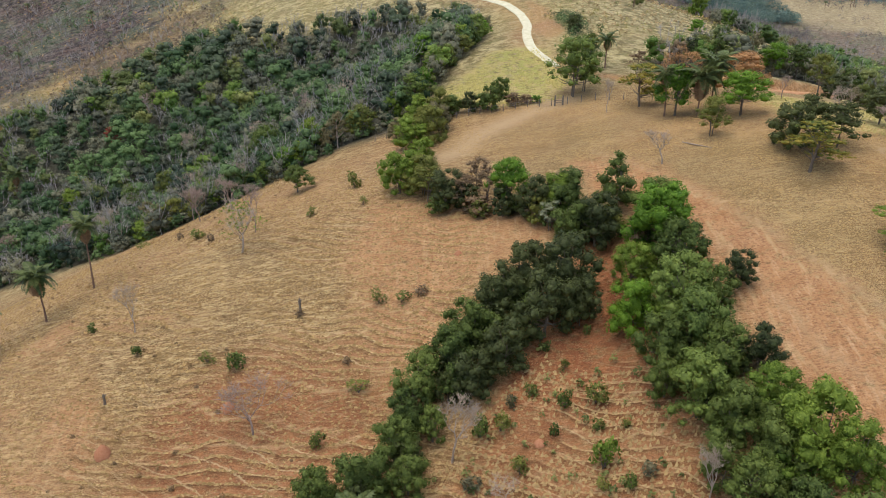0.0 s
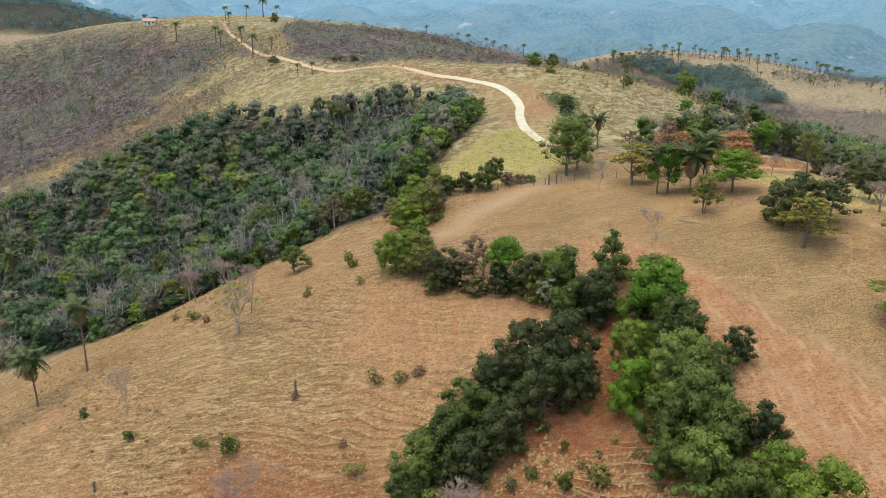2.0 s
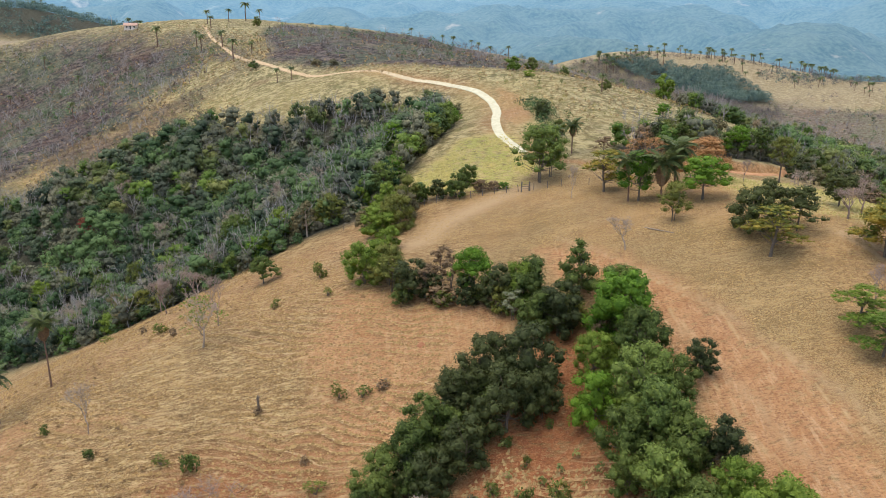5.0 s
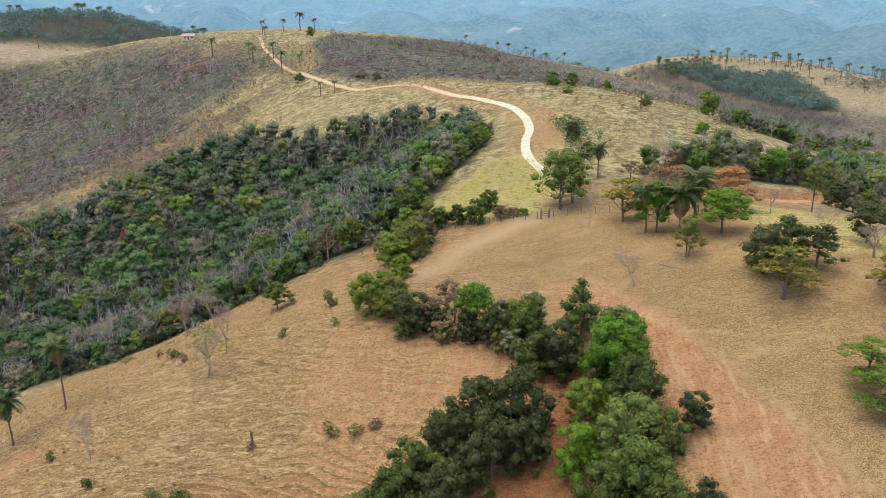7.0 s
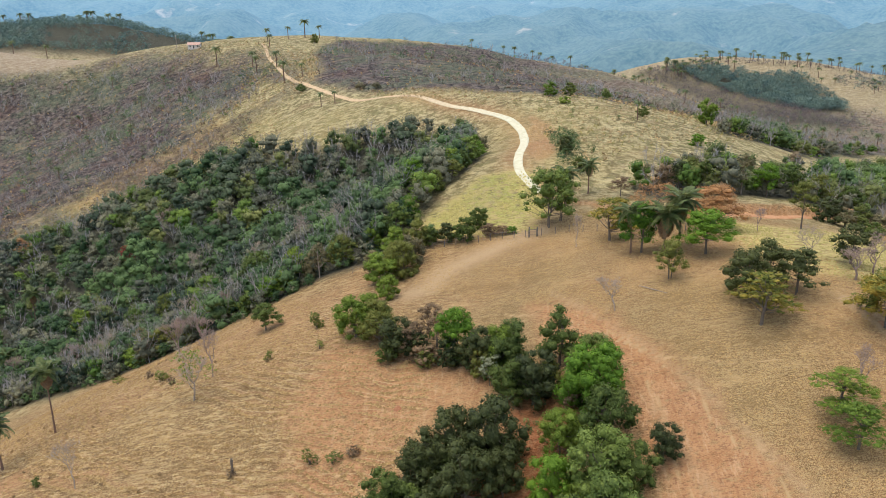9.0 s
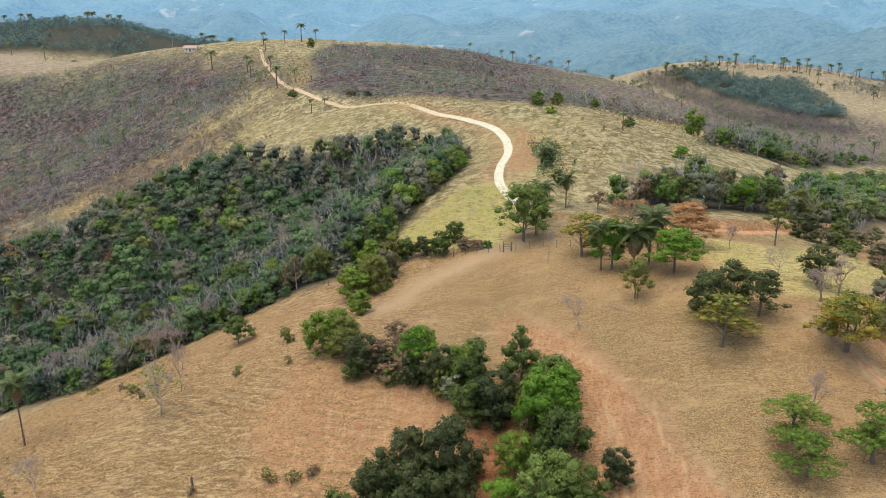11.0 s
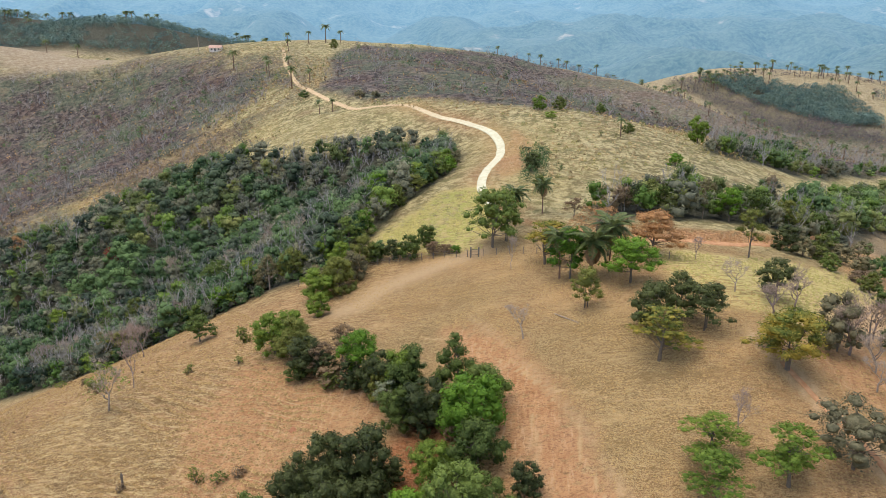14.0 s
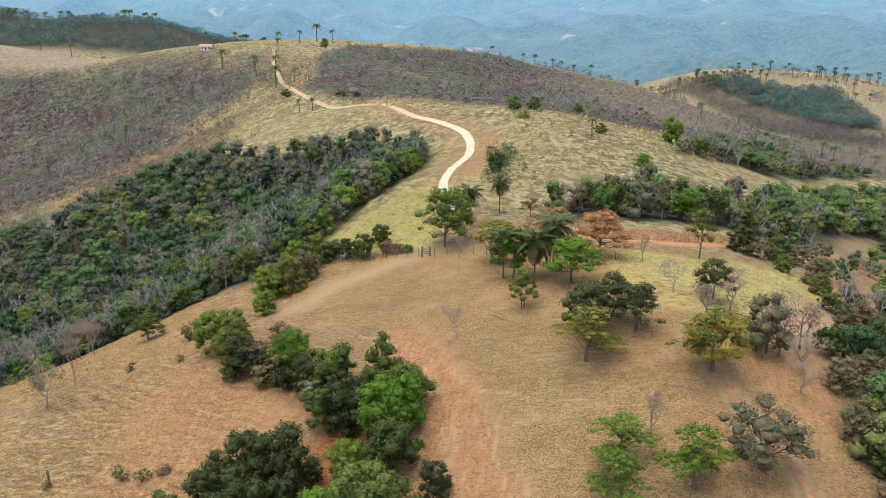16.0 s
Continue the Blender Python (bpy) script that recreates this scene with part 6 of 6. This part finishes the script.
tree(41.0, 123.8, 6.6, 2.9, "olive", "round", "small olive tree with several stems", 1, 0.6, stems=3, group=T3)
tree(50.0, 115.2, 7.2, 3.7, "dark", "thicket", "dark green low-crowned tree on the field", 0, 1.0, stems=2, group=T3)
tree(56.6, 115.0, 6.8, 3.7, "dark", "round", "dark glossy-leaved tree on the field", 1, 1.05, stems=2, group=T3)
tree(53.6, 118.6, 6.6, 2.9, "dark", "round", "dark leafy tree between its neighbours on the field", 2, 1.0, stems=2, group=T3)
tree(49.8, 107.4, 7.6, 5.4, "yellow", "layered", "wide flat-topped tree with yellowing leaves", 1, 0.6, group=T3)
tree(64.9, 106.2, 8.8, 5.6, "yellow", "round", "broad dark-trunked tree with yellowing leaves", 1, 1.0, size=0.14, stems=2, group=T3)
tree(60.3, 85.1, 7.0, 4.1, "lime", "layered", "spreading light green tree on the field", 1, 0.9, size=0.13, group=T3)
tree(52.9, 82.9, 5.4, 3.6, "lime", "layered", "low layered light green tree on the field", 2, 0.9, size=0.13, group=T3)
tree(53.1, 89.0, 5.4, 3.7, "lime", "layered", "light green flat-crowned tree on the field", 0, 0.9, size=0.13, group=T3)
tree(67.6, 89.4, 8.4, 5.0, "drab", "round", "dusty dark tree with a wide twiggy crown", 1, 0.6, size=0.11, stems=2, group=T3)
tree(68.6, 127.5, 6.4, 3.2, "dark", "round", "small dark round tree in the pasture", 2, 1.0, group=T3)
tree(71.3, 156.8, 9.6, 3.4, "olive", "airy", "tall grey-green tree beside the red track", 0, 0.9, group=T3)
tree(72.9, 113.3, 8.6, 3.8, "drab", "thicket", "dusty grey tree with a dense twiggy crown", 2, 0.6, stems=2, group=T3)
tree(78.2, 116.5, 6.2, 3.2, "brown", "airy", "half leafless brownish tree near the side track", 1, 0.5, group=T3)
tree(82, 171.5, 5.5, 3.6, "dark", "thicket", "dark bush beside the red track", 1, 1.0, stems=3, group=T3, name="bush")
tree(90, 176, 5.0, 3.0, "olive", "thicket", "olive bush beside the red track", 2, 0.9, stems=3, group=T3, name="bush")
for k, (x, y, h, r) in enumerate([(56.7, 92.6, 5.2, 2.0), (32.1, 116.7, 5.0, 2.4), (66.6, 120.4, 5.0, 3.4), (63.1, 128.7, 5.2, 2.1), (60.1, 145.9, 4, 1.5), (28.8, 144.9, 6.2, 1.4), (74.6, 113.0, 8.6, 3.6), (77, 110, 6.5, 3.0), (70.5, 124.0, 6.0, 2.8), (75.5, 105, 5.0, 2.4), (80, 120, 5.5, 2.6)]):
    bare_tree(x, y, h, r, "leafless grey tree on the dry field" if k != 2 else "wide leafless grey tree in the pasture", k, PALE_BARK if k % 2 else TWIGS, 0.2, T3)
for k, (x, y, h, r_, leaf, kind) in enumerate([(46, 180, 5.5, 3.0, "grey", "airy"), (53, 180, 6.5, 3.0, "dark", "round"), (60, 180.5, 8.5, 3.4, "deep", "round"), (67.5, 184, 9.5, 3.0, "grey", "airy"),
                                              (73, 184, 8.0, 3.4, "bright", "round"), (79, 186, 8.5, 3.4, "deep", "round"), (86, 190, 7.5, 3.3, "olive", "round"), (93, 190, 7.0, 3.2, "deep", "thicket"),
                                              (57, 184, 7.0, 3.0, "olive", "round"), (40, 173, 4.5, 2.6, "brown", "airy"), (50, 179, 5.5, 2.8, "brown", "airy"), (98, 178, 6.0, 3.2, "grey", "airy")]):
    tree(x, y, h, r_, leaf, kind, {"grey": "pale-trunked grey tree at the wood's front edge", "brown": "faded brown tree at the wood's front edge"}.get(leaf, "green tree at the wood's front edge"),
         k % 3, 0.8, 0.2, PALE_BARK if leaf == "grey" else None, 1, "trees along the eastern wood's edge")
r = np.random.default_rng(31)
for k, (x, y) in enumerate([(84, 171), (88, 172.5), (92, 176), (88, 165), (93, 160), (95, 168), (91, 152), (94, 146), (90, 142), (93, 136), (89, 131), (92, 126), (86, 122), (83, 117), (86, 112), (81, 108), (83, 102), (79.5, 98), (82, 93), (80, 86), (83, 79), (80, 72)]):
    leaf = ("grey", "olive", "grey", "deep", "brown")[k % 5]
    tree(x + r.uniform(-0.8, 0.8), y + r.uniform(-0.8, 0.8), r.uniform(2.8, 5.0), r.uniform(2.0, 3.2), leaf, "thicket", {"grey": "dusty grey bush at the wood's edge", "olive": "olive bush at the wood's edge", "deep": "green bush at the wood's edge", "brown": "dry brown bush at the wood's edge"}[leaf],
         k % 3, 0.7, 0.19, stems=3, group="bushes at the eastern wood's edge", name="bush")
palm(37.1, 137.2, 8.4, 3.0, "dark feather palm on a slim trunk", 11, (-0.3, 0), 4, 18, T3)
palm(42.2, 135.6, 8.4, 4.2, "grey-green drooping feather palm", 12, (0.2, 0), 8, 20, T3)
palm(45.1, 138.2, 9.4, 3.8, "dark feather palm among the field trees", 13, (0.2, 0.2), 5, 20, T3)
palm(28.2, 168.3, 8.2, 3.0, "feather palm beside the road", 14, (0, 0), 6, 20, T3)
palm(33.5, 174.9, 7.2, 2.6, "feather palm beside the road", 15, (0, 0), 6, 18, T3)
log = new("fallen_log", shape_mesh("fallen_log", [tube([(36.4, 122.6, ground_z(36.4, 122.6) + 0.12), (38, 121, ground_z(38, 121) + 0.14), (39.8, 119, ground_z(39.8, 119) + 0.1)], (0.07, 0.09, 0.05), 7)], PALE_BARK))
tagged(log, "pale fallen trunk lying on the dry field", "log")

# ---- far palms and trees ----
for x, y, h in [(-116.7, 431.2, 9.6), (-111.5, 420.1, 9.4), (-101.6, 422.6, 9.4), (-85.8, 377.7, 11), (-78.1, 381, 7), (-49.7, 316, 5.7), (-55.5, 317.5, 6.2), (54.3, 247.8, 6.2), (-144.9, 456.1, 12),
                (-115.3, 542.3, 13), (-123.5, 531.4, 8.6), (-125.9, 496.8, 8.1), (-134, 520, 9), (-110, 560, 9), (-14, 700, 9), (12, 694, 8)]:
    far_palm(x, y, h, "palms along the ridge road")
r = np.random.default_rng(19)
FAR_LABEL = "palms on the far ridges"
for line, count, spread, tall in (([(30, 700), (120, 760), (150, 830), (235, 895)], 46, 14, (8, 12)), ([(150, 830), (235, 895), (330, 900), (430, 890)], 70, 14, (8, 13)), ([(260, 850), (330, 840), (420, 790), (440, 720)], 26, 16, (7, 11)),
                                  ([(-560, 830), (-400, 900), (-260, 960)], 40, 20, (10, 17)), ([(-330, 640), (-250, 720), (-170, 780)], 26, 40, (8, 13))):
    spots = smooth_path(line, 1.0)
    for x, y in spots[r.integers(0, len(spots), count)]:
        far_palm(x + r.normal(0, spread), y + r.normal(0, spread), r.uniform(*tall), FAR_LABEL)
for k in range(26):
    far_palm(r.uniform(60, 300), r.uniform(430, 640), r.uniform(7, 11), "palms on the burnt hillside")
for k in range(22):
    far_palm(r.uniform(-300, -130), r.uniform(300, 480), r.uniform(5, 8.5), "palms on the burnt hillside")
for x, y, h, w, leaf in [(30.2, 275.1, 4.6, 3.0, "lime"), (36.5, 278.1, 4.4, 2.8, "olive"), (51, 300, 4.5, 2.0, "deep"), (57, 256, 3.2, 2.2, "olive"), (80, 272, 9, 3.8, "lime"), (67, 226, 3.5, 2.6, "bright"), (34, 262, 2.2, 2.4, "lime"),
                         (-70, 345, 3.5, 2.5, "deep"), (-35, 326, 2.6, 2.2, "grey"), (-42, 329, 3, 2.5, "grey"), (-104, 520, 6, 3, "olive")]:
    tree(x, y, h, w, leaf, "thicket", "lone bushy tree on the grassy ridge", 0, 0.6, 0.3, stems=3, group="lone trees on the ridge")


# ---- house on the hill ----
def house(x, y):
    ob = new("house")
    ob.matrix_basis = pose(x, y, ground_z(x, y) - 0.1, 0, 0, 8) @ Matrix.Scale(0.85, 4)
    wall_mat = plain_material("white_plaster", (0.78, 0.70, 0.60), (0.88, 0.81, 0.71), 2)
    tile = plain_material("clay_roof_tiles", (0.40, 0.25, 0.19), (0.54, 0.36, 0.28), 3)
    dark = plain_material("dark_window", (0.03, 0.03, 0.035), (0.05, 0.05, 0.055), 3, 0.3, 0)

    def box(x0, y0, z0, x1, y1, z1):
        p = [(a, b, c) for c in (z0, z1) for a, b in ((x0, y0), (x1, y0), (x1, y1), (x0, y1))]
        return p, [(3, 2, 1, 0), (4, 5, 6, 7), (0, 1, 5, 4), (1, 2, 6, 5), (2, 3, 7, 6), (3, 0, 4, 7)]

    gables = [([(sx * 4.2, -2.6, 2.6), (sx * 4.2, 2.6, 2.6), (sx * 4.2, 0, 3.9), (sx * 4.0, -2.6, 2.6), (sx * 4.0, 2.6, 2.6), (sx * 4.0, 0, 3.9)],
               [(0, 1, 2), (3, 5, 4), (0, 2, 5, 3), (1, 4, 5, 2)]) for sx in (-1, 1)]
    part("wall", shape_mesh("wall", [box(-4.2, -2.6, -0.9, 4.2, 2.6, 2.6)] + gables, wall_mat, False), ob)
    for s in (-1, 1):
        p = [(-4.8, s * 3.3, 2.35), (4.8, s * 3.3, 2.35), (4.8, 0, 4.05), (-4.8, 0, 4.05)]
        part("roof", shape_mesh("roof", [(p + [(a, b, c + 0.14) for a, b, c in p], [(0, 1, 2, 3), (4, 5, 6, 7), (0, 1, 5, 4), (1, 2, 6, 5), (2, 3, 7, 6), (3, 0, 4, 7)])], tile, False), ob, "red clay tile roof slope")
    for wx0 in (-2.9, 2.1):
        sash = part("window", shape_mesh("window", [box(wx0, -2.68, 0.85, wx0 + 1.0, -2.58, 0.95), box(wx0, -2.68, 1.85, wx0 + 1.0, -2.58, 1.95), box(wx0, -2.68, 0.95, wx0 + 0.08, -2.58, 1.85), box(wx0 + 0.92, -2.68, 0.95, wx0 + 1.0, -2.58, 1.85)], POST, False), ob, "weathered wooden window frame")
        part("pane", shape_mesh("pane", [box(wx0 + 0.08, -2.64, 0.95, wx0 + 0.92, -2.59, 1.85)], dark, False), sash, "dark glass")
    part("door", shape_mesh("door", [box(-0.5, -2.66, -0.1, 0.4, -2.58, 2.0)], dark, False), ob, "dark door")
    return tagged(ob, "small white farmhouse with a red tile roof", "house")


house(-176.5, 508)
mast = new("mast", shape_mesh("mast", [tube([(0, 0, -0.5), (0, 0, 6), (0, 0, 10.5)], (0.2, 0.15, 0.12), 8)], PALE_BARK))
mast.location = (-187, 506, ground_z(-187, 506))
tagged(mast, "tall pale pole beside the farmhouse", "pole")
